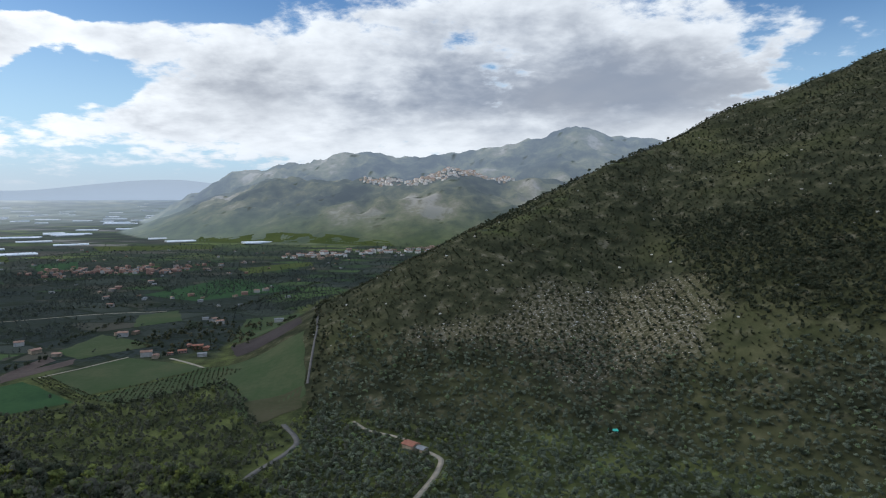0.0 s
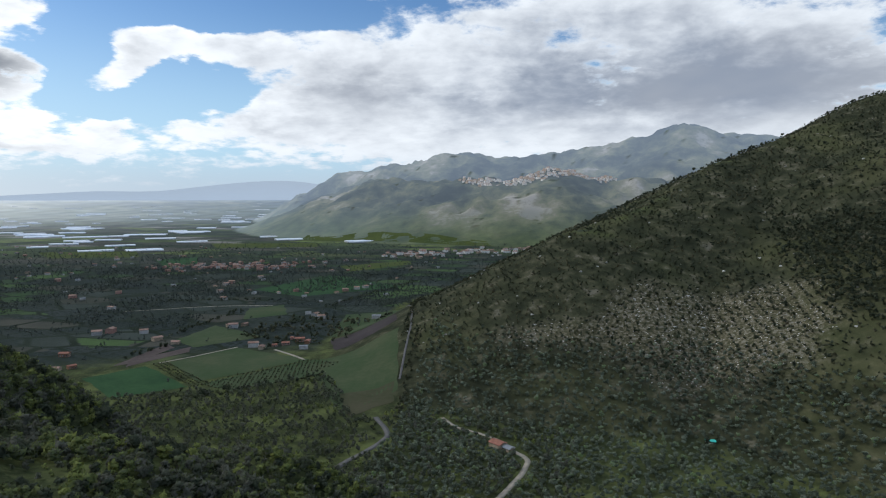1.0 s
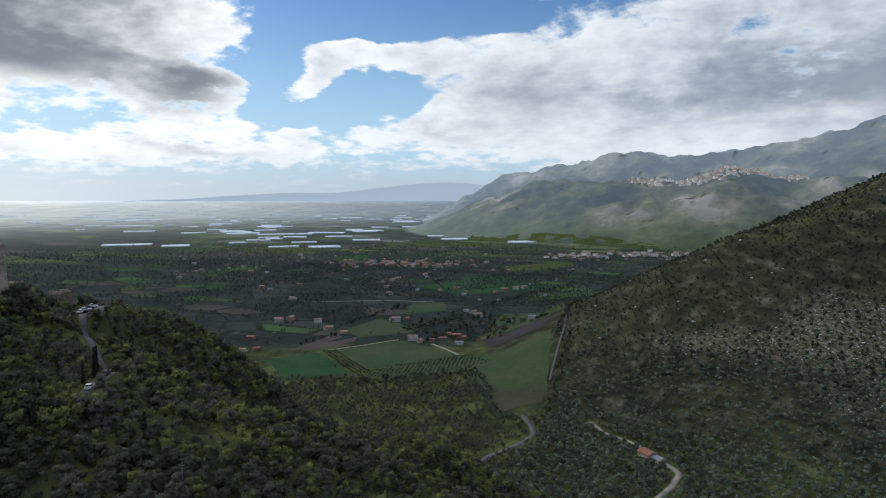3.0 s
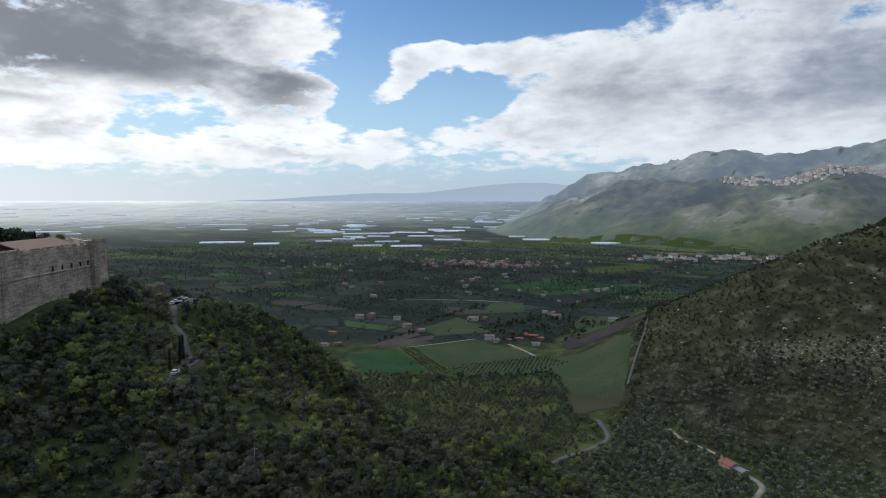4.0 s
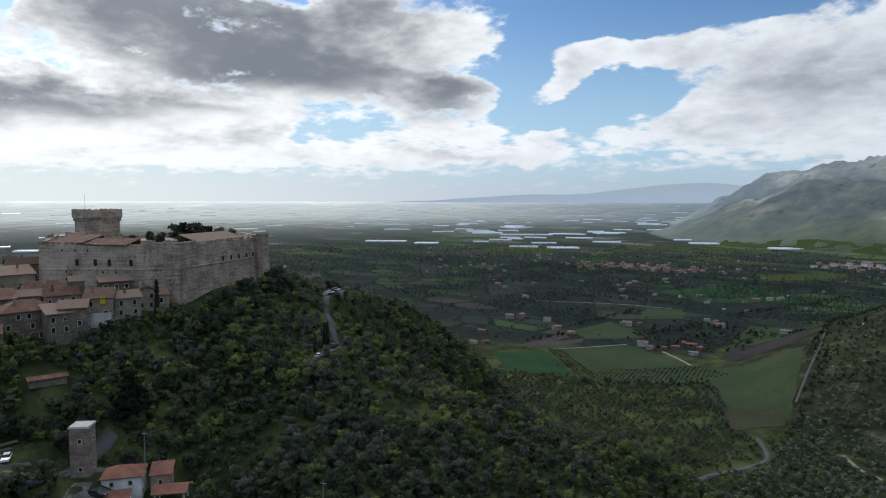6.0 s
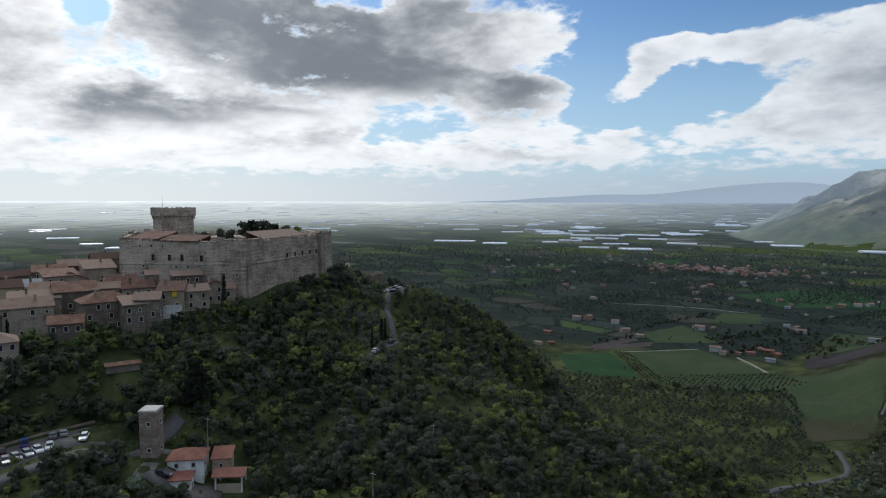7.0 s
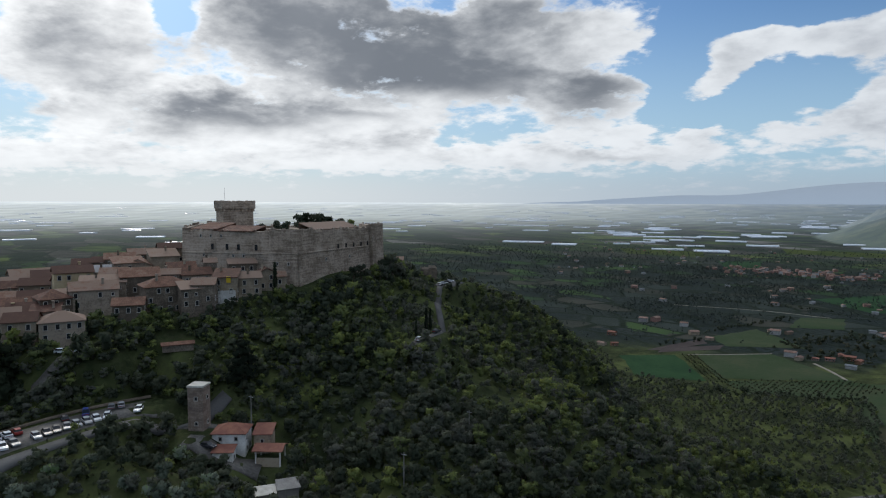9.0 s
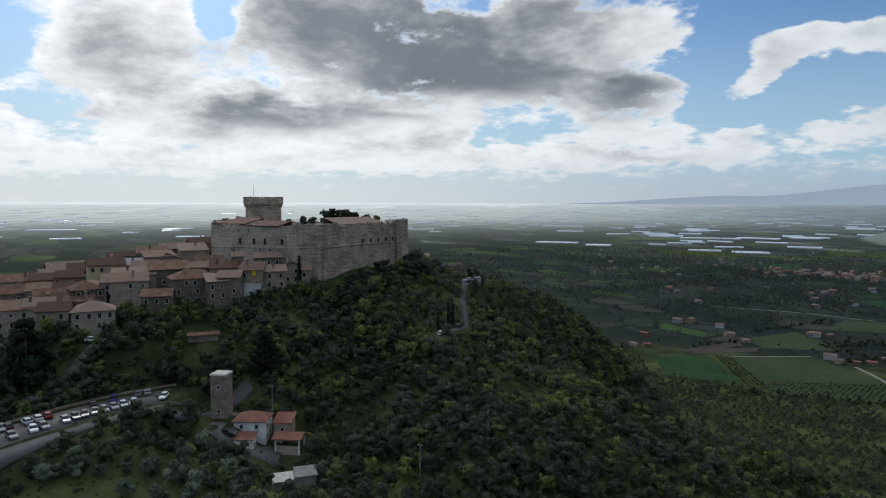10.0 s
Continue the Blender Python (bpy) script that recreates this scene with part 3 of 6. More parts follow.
def empty(name, m, label, category, group="", kind=""):
    e = new(name)
    e.matrix_world = m
    return tagged(e, label, category, group, kind)


KEEP_OFF = []      # strips of road: points and half-width, kept free of trees


def strip(name, line, width, mat, label, category, lift=0.25, step=3.0):
    """A road or path laid on the ground along a line of points, as a thin slab."""
    pts = []
    for (ax, ay), (bx, by) in zip(line, line[1:]):
        k = max(1, int(math.hypot(bx - ax, by - ay) / step))
        pts += [(ax + (bx - ax) * i / k, ay + (by - ay) * i / k) for i in range(k)]
    pts.append(line[-1])
    p = np.array(pts, float)
    for _ in range(3):
        p[1:-1] = (p[:-2] + 2 * p[1:-1] + p[2:]) / 4
    d = np.gradient(p, axis=0)
    d /= np.linalg.norm(d, axis=1)[:, None]
    side = np.stack([-d[:, 1], d[:, 0]], -1) * width / 2
    mid = height(p[:, 0], p[:, 1])
    zl, zr = height(*(p + side).T), height(*(p - side).T)
    za, zb = (np.maximum(zl, mid * 0.5 + zl * 0.5) + lift, np.maximum(zr, mid * 0.5 + zr * 0.5) + lift)
    KEEP_OFF.append((p, width / 2))
    n = len(p)
    v = np.concatenate([np.c_[p + side, za], np.c_[p - side, zb], np.c_[p + side, za - 0.6], np.c_[p - side, zb - 0.6]])
    f = []
    for i in range(n - 1):
        f += [(i, n + i, n + i + 1, i + 1), (i, i + 1, 2 * n + i + 1, 2 * n + i), (n + i + 1, n + i, 3 * n + i, 3 * n + i + 1)]
    me = mesh_from(name, v, f, np.full(len(f), 4), None, True)
    me.materials.append(mat)
    return tagged(new(name, me), label, category, kind="structure")


def patch(name, a, b, c, d, mat, label, category, lift=0.22, n=14):
    """A field between four corners, laid on the ground."""
    s, t = np.meshgrid(np.linspace(0, 1, n), np.linspace(0, 1, n))
    P = [(1 - s) * (1 - t) * a[i] + s * (1 - t) * b[i] + s * t * c[i] + (1 - s) * t * d[i] for i in (0, 1)]
    wob = waves(P[0], P[1], 30, 41) * 1.2
    X, Y = P[0] + wob, P[1] + wob[::-1]
    Z = height(X, Y) + lift
    i, j = np.meshgrid(np.arange(n - 1), np.arange(n - 1), indexing="ij")
    q = np.stack([i * n + j, i * n + j + 1, (i + 1) * n + j + 1, (i + 1) * n + j], -1).reshape(-1, 4)
    me = mesh_from(name, np.stack([X, Y, Z], -1).reshape(-1, 3), q, np.full(len(q), 4), None, True)
    me.materials.append(mat)
    return tagged(new(name, me), label, category, kind="structure")


# ---- trees ----
def crown_cloud(seed, clumps, leaves, wide, tall, base, leaf, spread=0.62):
    """Leaf triangles of one crown in metres, with the normals of the round clumps: (n, 3, 6)."""
    r = np.random.RandomState(seed)
    tris = []
    heart = np.array([0, 0, base + (tall - base) * 0.35])
    for k in range(clumps):
        a, u = r.uniform(0, 6.283), r.uniform(0, 1) ** 0.5
        h = r.uniform(0, 1)
        reach = wide * spread * u * (1 - 0.45 * h)
        c = np.array([math.cos(a) * reach, math.sin(a) * reach, base + (tall - base) * (0.22 + 0.6 * h)])
        size = wide * r.uniform(0.26, 0.50)
        o = np.array([(1, 0, 0), (0, 1, 0), (-1, 0, 0), (0, -1, 0), (0, 0, 0.8), (0, 0, -0.6)]) * r.uniform(0.62, 0.88, (6, 1))
        q = r.uniform(0, 1.57)
        o = np.stack([o[:, 0] * math.cos(q) - o[:, 1] * math.sin(q), o[:, 0] * math.sin(q) + o[:, 1] * math.cos(q), o[:, 2]], -1) * size + c
        w = r.normal(size=(leaves, 3))
        w /= np.linalg.norm(w, axis=1)[:, None]
        w[:, 2] = np.where(w[:, 2] < -0.35, -w[:, 2], w[:, 2])
        p = c + w * size * r.uniform(0.70, 1.12, (leaves, 1)) * np.array([1, 1, 0.78])
        t1 = np.cross(w, r.normal(size=(leaves, 3)))
        t1 /= np.linalg.norm(t1, axis=1)[:, None]
        t2 = np.cross(w, t1) + w * r.normal(0, 0.5, (leaves, 1))
        t1 = t1 + w * r.normal(0, 0.5, (leaves, 1))
        s = leaf * r.uniform(0.55, 1.4, (leaves, 1))
        mine = np.concatenate([np.array([[o[i], o[(i + 1) % 4], o[4]] for i in range(4)] + [[o[(i + 1) % 4], o[i], o[5]] for i in range(4)]),
                               np.stack([p - t1 * s * 0.9 - t2 * s * 0.5, p + t1 * s * 0.9 - t2 * s * 0.5, p + t2 * s], 1)])
        nor = (mine - c) / size + 0.5 * (mine - heart) / wide
        nor = nor + np.repeat(r.normal(0, 0.22, (len(mine), 1, 3)), 3, 1)
        nor /= np.linalg.norm(nor, axis=2)[:, :, None] + 1e-6
        tris.append(np.concatenate([mine, nor], 2))
    return np.concatenate(tris)


def trunk_tris(h, r0):
    s = Shape()
    s.tube(0, 0, -0.8, h * 0.55, r0, r0 * 0.6, 6)
    for k, a in enumerate((0.4, 2.3, 4.4)):
        x, y = math.cos(a) * h * 0.22, math.sin(a) * h * 0.22
        q = [(math.cos(b) * r0 * 0.5, math.sin(b) * r0 * 0.5) for b in (0, 2.1, 4.2)]
        s.prism(q, [(x + u * 0.45, y + v * 0.45) for u, v in q], h * (0.3 + 0.06 * k), h * 0.82)
    return s


WOOD_KINDS = [crown_cloud(10 + i, 10, 30, 2.5, 5.0, 0.5, 0.31) for i in range(7)]
VALLEY_KINDS = [crown_cloud(120 + i, 6, 9, 2.5, 5.0, 0.4, 0.50) for i in range(7)]
TINY_KINDS = [crown_cloud(140 + i, 3, 4, 3.4, 6.0, 0.4, 0.9) for i in range(4)]
WOOD_FAR_KINDS = [crown_cloud(20 + i, 8, 12, 2.5, 5.0, 0.5, 0.46) for i in range(7)]
SCRUB_KINDS = [crown_cloud(40 + i, 2, 6, 1.6, 2.2, 0.1, 0.52) for i in range(5)]
FAR_KINDS = [crown_cloud(60 + i, 4, 6, 3.4, 6.0, 0.5, 0.85) for i in range(5)]
OLIVE_KINDS = [crown_cloud(80 + i, 5, 9, 2.2, 4.0, 0.7, 0.42) for i in range(6)]
CYPRESS = np.concatenate([crown_cloud(95 + k, 8, 16, 2.0 * (1 - 0.062 * k), 2.9 + 0.95 * k, 0.3 + 0.95 * k, 0.26, 0.14) for k in range(11)])


def wood(name, kinds, spots, sizes, mat, label, category, tints=None, squash=None):
    """Many crowns as one mesh; spots (n, 2)."""
    r = np.random.RandomState(len(spots))
    n = len(spots)
    z = height(spots[:, 0], spots[:, 1])
    tint = r.uniform(0, 1, n) if tints is None else tints
    pick = r.randint(0, len(kinds), n)
    V, T, N = [], [], []
    for k, kind in enumerate(kinds):
        idx = np.nonzero(pick == k)[0]
        if not len(idx):
            continue
        a = r.uniform(0, 6.283, len(idx))
        s = sizes[idx]
        c, q = np.cos(a) * s, np.sin(a) * s
        base = kind.reshape(-1, 6)
        X = base[None, :, 0] * c[:, None] - base[None, :, 1] * q[:, None] + spots[idx, 0][:, None]
        Y = base[None, :, 0] * q[:, None] + base[None, :, 1] * c[:, None] + spots[idx, 1][:, None]
        Z = base[None, :, 2] * (s * r.uniform(0.85, 1.2, len(idx)))[:, None] + z[idx][:, None] - 0.25
        V.append(np.stack([X, Y, Z], -1).reshape(-1, 3))
        c, q = np.cos(a)[:, None], np.sin(a)[:, None]
        N.append(np.stack([base[None, :, 3] * c - base[None, :, 4] * q, base[None, :, 3] * q + base[None, :, 4] * c, np.repeat(base[None, :, 5], len(idx), 0)], -1).reshape(-1, 3))
        T.append(np.repeat(tint[idx], base.shape[0]))
    V, T, N = np.concatenate(V), np.concatenate(T), np.concatenate(N)
    me = mesh_from(name, V, np.arange(len(V)), np.full(len(V) // 3, 3), {"tint": ("FLOAT", T)}, True, N)
    me.materials.append(mat)
    return tagged(new(name, me), label, category, kind="stuff")


def scatter(seed, x0, x1, y0, y1, spacing, keep):
    """Jittered spots in a rectangle where keep(x, y) is above a random number."""
    r = np.random.RandomState(seed)
    gx, gy = np.meshgrid(np.arange(x0, x1, spacing), np.arange(y0, y1, spacing))
    p = np.stack([gx.ravel(), gy.ravel()], -1) + r.uniform(-0.48, 0.48, (gx.size, 2)) * spacing
    k = keep(p[:, 0], p[:, 1])
    return p[r.uniform(0, 1, len(p)) < k]


def tree(name, kind, x, y, size, mat, label, category, seed=0, group="", trunk=0.22, high=5.0, tint=None):
    """A single tree with trunk and crown."""
    e = empty(name, pose(x, y, ground_at(x, y), 0, 0, seed * 47 % 360), label, category, group)
    part("trunk", trunk_tris(high * size, trunk * size), BARK, e)
    flat = kind.reshape(-1, 6)
    v = flat[:, :3] * size
    r = random.Random(seed)
    me = mesh_from("crown", v, np.arange(len(v)), np.full(len(v) // 3, 3), {"tint": ("FLOAT", np.full(len(v), r.random() if tint is None else tint))}, True, flat[:, 3:])
    me.materials.append(mat)
    part("crown", me, None, e)
    return e


# ---- windows and houses ----
def window_meshes(w, h, edge=None):
    s = Shape()
    s.box(0, -w / 2 - 0.09, -h / 2 - 0.1, 0.2, 0.18, h + 0.2)
    s.box(0, w / 2 + 0.09, -h / 2 - 0.1, 0.2, 0.18, h + 0.2)
    s.box(0, 0, h / 2, 0.2, w, 0.18)
    s.box(0.05, 0, -h / 2 - 0.16, 0.34, w + 0.5, 0.16)
    p = Shape().box(0, 0, -h / 2, 0.08, w, h)
    return s.mesh("window", edge or SURROUND), p.mesh("pane", DARK_PANE)


WINDOWS = {"small": window_meshes(0.7, 0.9), "tall": window_meshes(0.95, 1.5), "castle": window_meshes(1.3, 2.3, STONE_WALL), "slit": window_meshes(0.6, 1.0)}


def add_window(parent, kind, x, y, z, turn):
    """A framed opening, standing 3 cm proud of the wall; it looks along local x."""
    frame_mesh, pane_mesh = WINDOWS[kind]
    w = new("window", frame_mesh)
    w.parent, w.matrix_basis = parent, pose(x, y, z, 0, 0, turn)
    p = new("pane", pane_mesh)
    p.parent = w
    return w


def gable(s, w, d, z, rise, over=0.45, thick=0.22):
    """A gabled roof along local x, as two slabs with a ridge."""
    hw, hd = w / 2 + over, d / 2 + over
    for sg in (-1, 1):
        drop = rise * over / (d / 2)
        low = [(-hw, sg * hd, z - drop), (hw, sg * hd, z - drop), (hw, 0, z + rise), (-hw, 0, z + rise)]
        v = low + [(x, y, q + thick) for x, y, q in low]
        f = [(3, 2, 1, 0), (4, 5, 6, 7), (0, 1, 5, 4), (1, 2, 6, 5), (2, 3, 7, 6), (3, 0, 4, 7)]
        s.add(v, f if sg < 0 else [q[::-1] for q in f])
    return s


def hip(s, w, d, z, rise, over=0.45):
    hw, hd = w / 2 + over, d / 2 + over
    k = max(0.3, hw - hd)
    drop = rise * over / (d / 2)
    v = [(-hw, -hd, z - drop), (hw, -hd, z - drop), (hw, hd, z - drop), (-hw, hd, z - drop), (-k, 0, z + rise), (k, 0, z + rise)]
    v += [(x, y, q - 0.2) for x, y, q in v[:4]]
    f = [(0, 1, 5, 4), (1, 2, 5), (2, 3, 4, 5), (3, 0, 4), (6, 7, 1, 0), (7, 8, 2, 1), (8, 9, 3, 2), (9, 6, 0, 3), (9, 8, 7, 6)]
    return s.add(v, f)


def shed_roof(s, w, d, z, rise, over=0.4, thick=0.2):
    hw, hd = w / 2 + over, d / 2 + over
    low = [(-hw, -hd, z), (hw, -hd, z), (hw, hd, z + rise), (-hw, hd, z + rise)]
    return s.add(low + [(x, y, q + thick) for x, y, q in low], [(3, 2, 1, 0), (4, 5, 6, 7), (0, 1, 5, 4), (1, 2, 6, 5), (2, 3, 7, 6), (3, 0, 4, 7)])


def wall_shape(w, d, h, kind, rise):
    s = Shape().box(0, 0, 0, w, d, h)
    if kind == "gable":
        for sg in (-1, 1):
            x = sg * (w / 2 - 0.15)
            v = [(x - 0.15, -d / 2, h), (x - 0.15, d / 2, h), (x - 0.15, 0, h + rise), (x + 0.15, -d / 2, h), (x + 0.15, d / 2, h), (x + 0.15, 0, h + rise)]
            s.add(v, [(2, 1, 0), (3, 4, 5), (0, 1, 4, 3), (1, 2, 5, 4), (2, 0, 3, 5)])
    if kind == "shed":
        v = [(-w / 2, -d / 2, h), (w / 2, -d / 2, h), (w / 2, d / 2, h), (-w / 2, d / 2, h), (w / 2, d / 2, h + rise), (-w / 2, d / 2, h + rise)]
        s.add(v, [(0, 1, 4, 5), (1, 2, 4), (3, 0, 5), (2, 3, 5, 4)])
    return s


def roof_shape(w, d, h, kind, rise):
    s = Shape()
    return {"gable": gable, "hip": hip, "shed": shed_roof}[kind](s, w, d, h, rise)


HOUSE_RAND = random.Random(7)


def house(x, y, top, w, d, turn0, wall, roof, kind, label, group="village houses", windows="tall", chimney=True):
    """A house whose ridge stands at height top; its walls go down to the ground."""
    turn = turn0
    if group and kind == "gable" and HOUSE_RAND.random() < 0.12:
        turn, w, d = turn0 + 90, d, w
    c, q = math.cos(radians(turn)), math.sin(radians(turn))
    corners = [(x + a * w / 2 * c - b * d / 2 * q, y + a * w / 2 * q + b * d / 2 * c) for a in (-1, 1) for b in (-1, 1)]
    low = min(ground_at(*p) for p in corners)
    rise = 0.48 * d / 2 if kind != "shed" else 0.26 * d
    z0 = low - 0.4
    h = max(2.6, top - rise - z0)
    e = empty("house", pose(x, y, z0, 0, 0, turn), label, "house", group)
    part("wall", wall_shape(w, d, h, kind, rise), wall, e)
    part("roof", roof_shape(w, d, h, kind, rise), roof, e)
    r = HOUSE_RAND
    if chimney and r.random() < 0.6:
        cx, cy = r.uniform(-0.3, 0.3) * w, r.choice((-0.2, 0.2)) * d
        part("chimney", Shape().box(cx, cy, h, 0.7, 0.7, rise + 1.0).box(cx, cy, h + rise + 1.0, 0.95, 0.95, 0.18), wall, e)
    for px, py, ang, length in ((w / 2 + 0.04, 0, 0, d), (-w / 2 - 0.04, 0, 180, d), (0, -d / 2 - 0.04, -90, w), (0, d / 2 + 0.04, 90, w)):
        if math.cos(radians(turn + ang)) < 0.2:
            continue
        n = max(1, int(length / 3.0))
        for level in range(max(1, int((h - 0.6) / 3.1))):
            for i in range(n):
                if r.random() < 0.24:
                    continue
                u = (i + 0.5) / n - 0.5 + r.uniform(-0.03, 0.03)
                z = h - 1.7 - level * 3.05
                if z < 1.6:
                    continue
                sx, sy = (0, u * length) if px else (u * length, 0)
                add_window(e, windows if r.random() < 0.75 else "small", px + sx, py + sy, z, ang)
    return e


# ---- castle ----
def wall_run(a, b, z0, z1, thick, batter=0.0, inner=1):
    """A straight wall from a to b with its outer face on the line; it leans out towards its foot by batter."""
    dx, dy = b[0] - a[0], b[1] - a[1]
    n = math.hypot(dx, dy)
    ox, oy = dy / n * inner, -dx / n * inner          # outwards
    low = [(a[0] + ox * batter, a[1] + oy * batter), (b[0] + ox * batter, b[1] + oy * batter), (b[0] - ox * thick, b[1] - oy * thick), (a[0] - ox * thick, a[1] - oy * thick)]
    high = [a, b, low[2], low[3]]
    if inner > 0:
        return Shape().prism(low, high, z0, z1)
    return Shape().prism(low[::-1], high[::-1], z0, z1)


def ring_scaled(pts, k):
    cx, cy = sum(p[0] for p in pts) / len(pts), sum(p[1] for p in pts) / len(pts)
    return [(cx + (x - cx) * k, cy + (y - cy) * k) for x, y in pts]


def build_castle():
    e = empty("castle", pose(-235, 100, 118), "grey weathered stone castle with a square keep on the hilltop", "castle")
    inv = Matrix.Translation((235, -100, -118))

    def piece(name, shape, mat, label="", parent=e):
        me = shape.mesh(name, mat)
        me.transform(inv)
        return part(name, me, None, parent, label)

    KL, LW, L, C, R, KR = (-234.0, 63.0), (-204.5, 91.2), (-202.4, 88.8), (-193.5, 97.0), (-199.5, 106.0), (-224.0, 147.0)
    B1, B2, B0 = (-262.0, 158.0), (-306.0, 128.0), (-285.0, 80.0)
    outline = [KL, LW, C, R, KR, B1, B2, B0]
    run = [(KL, LW, 110, 136.2), (LW, L, 110, 137.2), (L, C, 110, 137.2), (C, R, 110, 137.2), (R, KR, 112, 136.4), (KR, B1, 110, 136.8), (B1, B2, 105, 135), (B2, B0, 105, 135), (B0, KL, 108, 137.4)]
    for a, b, z0, z1 in run:
        wall = piece("curtain_wall", wall_run(a, b, z0, z1, 2.6, 1.1), STONE_WALL)
        # rounded string course two thirds up
        dx, dy = b[0] - a[0], b[1] - a[1]
        n = math.hypot(dx, dy)
        ox, oy = dy / n, -dx / n
        zc = z0 + (z1 - z0) * 0.66
        k = 1.1 * (1 - 0.66)
        course = Shape().prism([(a[0] + ox * (k - 0.2), a[1] + oy * (k - 0.2)), (a[0] + ox * (k + 0.28), a[1] + oy * (k + 0.28)), (b[0] + ox * (k + 0.28), b[1] + oy * (k + 0.28)), (b[0] + ox * (k - 0.2), b[1] + oy * (k - 0.2))],
                               [(a[0] + ox * (k - 0.2), a[1] + oy * (k - 0.2)), (a[0] + ox * (k + 0.16), a[1] + oy * (k + 0.16)), (b[0] + ox * (k + 0.16), b[1] + oy * (k + 0.16)), (b[0] + ox * (k - 0.2), b[1] + oy * (k - 0.2))], zc, zc + 0.4)
        piece("string_course", course, STONE_WALL, parent=e)
        # worn merlons along the top
        r = random.Random(int(abs(a[0]) * 10))
        count = int(n / 2.4)
        for i in range(count):
            if r.random() < 0.45:
                continue
            u = (i + 0.5) / count
            x, y = a[0] + dx * u - ox * 0.5, a[1] + dy * u - oy * 0.5
            piece("merlon", Shape().box(x, y, z1 - 0.05, 1.2, 0.8, r.uniform(0.35, 0.95), math.degrees(math.atan2(dy, dx)), 0.06), STONE_WALL)
    piece("courtyard", Shape().prism(ring_scaled(outline, 0.97), ring_scaled(outline, 0.97), 108, 133.2), STONE_WALL)
    # keep: tall square tower with a heavier corbelled head
    kx, ky, kt = -268.2, 93.2, 90.0
    keep = piece("keep", Shape().box(kx, ky, 120, 14.2, 14.2, 24.8, kt, 0.25), STONE_WALL, "tall square stone keep")
    head = Shape()
    for i in range(9):
        for sx, sy, tx, ty in ((1, 0, 0, 1), (-1, 0, 0, 1), (0, 1, 1, 0), (0, -1, 1, 0)):
            u = (i - 4) * 1.65
            head.box(kx + sx * 7.1 + tx * u, ky + sy * 7.1 + ty * u, 143.4, 0.7, 0.7, 1.6)
    head.box(kx, ky, 144.8, 15.4, 15.4, 2.9)
    piece("keep_head", head, STONE_WALL, "corbelled tower head", keep)
    r = random.Random(3)
    for i in range(10):
        for sx, sy, tx, ty in ((1, 0, 0, 1), (-1, 0, 0, 1), (0, 1, 1, 0), (0, -1, 1, 0)):
            u = (i - 4.5) * 1.6
            piece("merlon", Shape().box(kx + sx * 7.0 + tx * u, ky + sy * 7.0 + ty * u, 147.6, 1.25, 1.25, r.uniform(0.5, 1.0), 0, 0.12), STONE_WALL, parent=keep)
    piece("flagpole", Shape().tube(kx - 2, ky - 4, 147, 154.5, 0.09, 0.05, 6), METAL)
    # broken wall beside the keep
    ruin = Shape()
    for i, h in enumerate((6.4, 4.6, 6.0, 7.3, 7.0, 5.6)):
        ruin.box(-259.5, 73.2 + i * 2.1, 132, 1.6, 2.15, h, 0, 0.08)
    piece("ruined_wall", ruin, STONE_WALL)
    # tiled ranges behind the parapets
    def range_roof(a, b, depth, z, rise, label):
        dx, dy = b[0] - a[0], b[1] - a[1]
        n = math.hypot(dx, dy)
        ix, iy = -dy / n, dx / n
        c, d = (b[0] + ix * depth, b[1] + iy * depth), (a[0] + ix * depth, a[1] + iy * depth)
        v = [(*a, z), (*b, z), (*c, z + rise), (*d, z + rise)]
        v += [(x, y, q - 0.3) for x, y, q in v] + [(*c, 132), (*d, 132)]
        piece("roof", Shape().add(v, [(0, 1, 2, 3), (5, 4, 7, 6), (4, 5, 1, 0), (5, 6, 2, 1), (7, 4, 0, 3), (3, 2, 8, 9)]), ROOF_TILE, label)
    def along(a, b, u, inset):
        dx, dy = b[0] - a[0], b[1] - a[1]
        n = math.hypot(dx, dy)
        return (a[0] + dx * u - dy / n * inset, a[1] + dy * u + dx / n * inset)
    range_roof(along(R, KR, 0.04, 1.2), along(R, KR, 0.70, 1.2), 8, 136.9, 2.6, "orange clay-tiled roof")
    range_roof(along(KL, L, 0.36, 1.2), along(KL, L, 0.80, 1.2), 9, 136.4, 1.8, "orange clay-tiled roof")
    range_roof(along(KL, L, 0.06, 1.4), along(KL, L, 0.38, 1.4), 13, 137.0, 2.2, "orange clay-tiled roof")
    # low blocks of the inner ward
    piece("inner_block", Shape().box(-236, 112, 132, 26, 12, 4.0, 50).box(-252, 118, 132, 18, 9, 3.4, 20), STONE_WALL)
    # windows
    def row(a, b, us, z, kind):
        dx, dy = b[0] - a[0], b[1] - a[1]
        n = math.hypot(dx, dy)
        for u in us:
            lean = 1.1 * (1 - (z - 111) / 25.5) + 0.06
            add_window(e, kind, a[0] + dx * u + dy / n * lean + 235, a[1] + dy * u - dx / n * lean - 100, z - 118, math.degrees(math.atan2(-dx, dy)))
    row(R, KR, (0.33, 0.45, 0.57, 0.69, 0.80), 129.2, "castle")
    row(KL, L, (0.36, 0.53, 0.66, 0.86), 130.0, "castle")
    row(KL, L, (0.26, 0.60, 0.72), 126.6, "small")
    row(KL, L, (0.22, 0.34, 0.46), 134.3, "slit")
    row(L, C, (0.3, 0.7), 124.0, "slit")
    row(R, KR, (0.15, 0.5), 124.6, "slit")
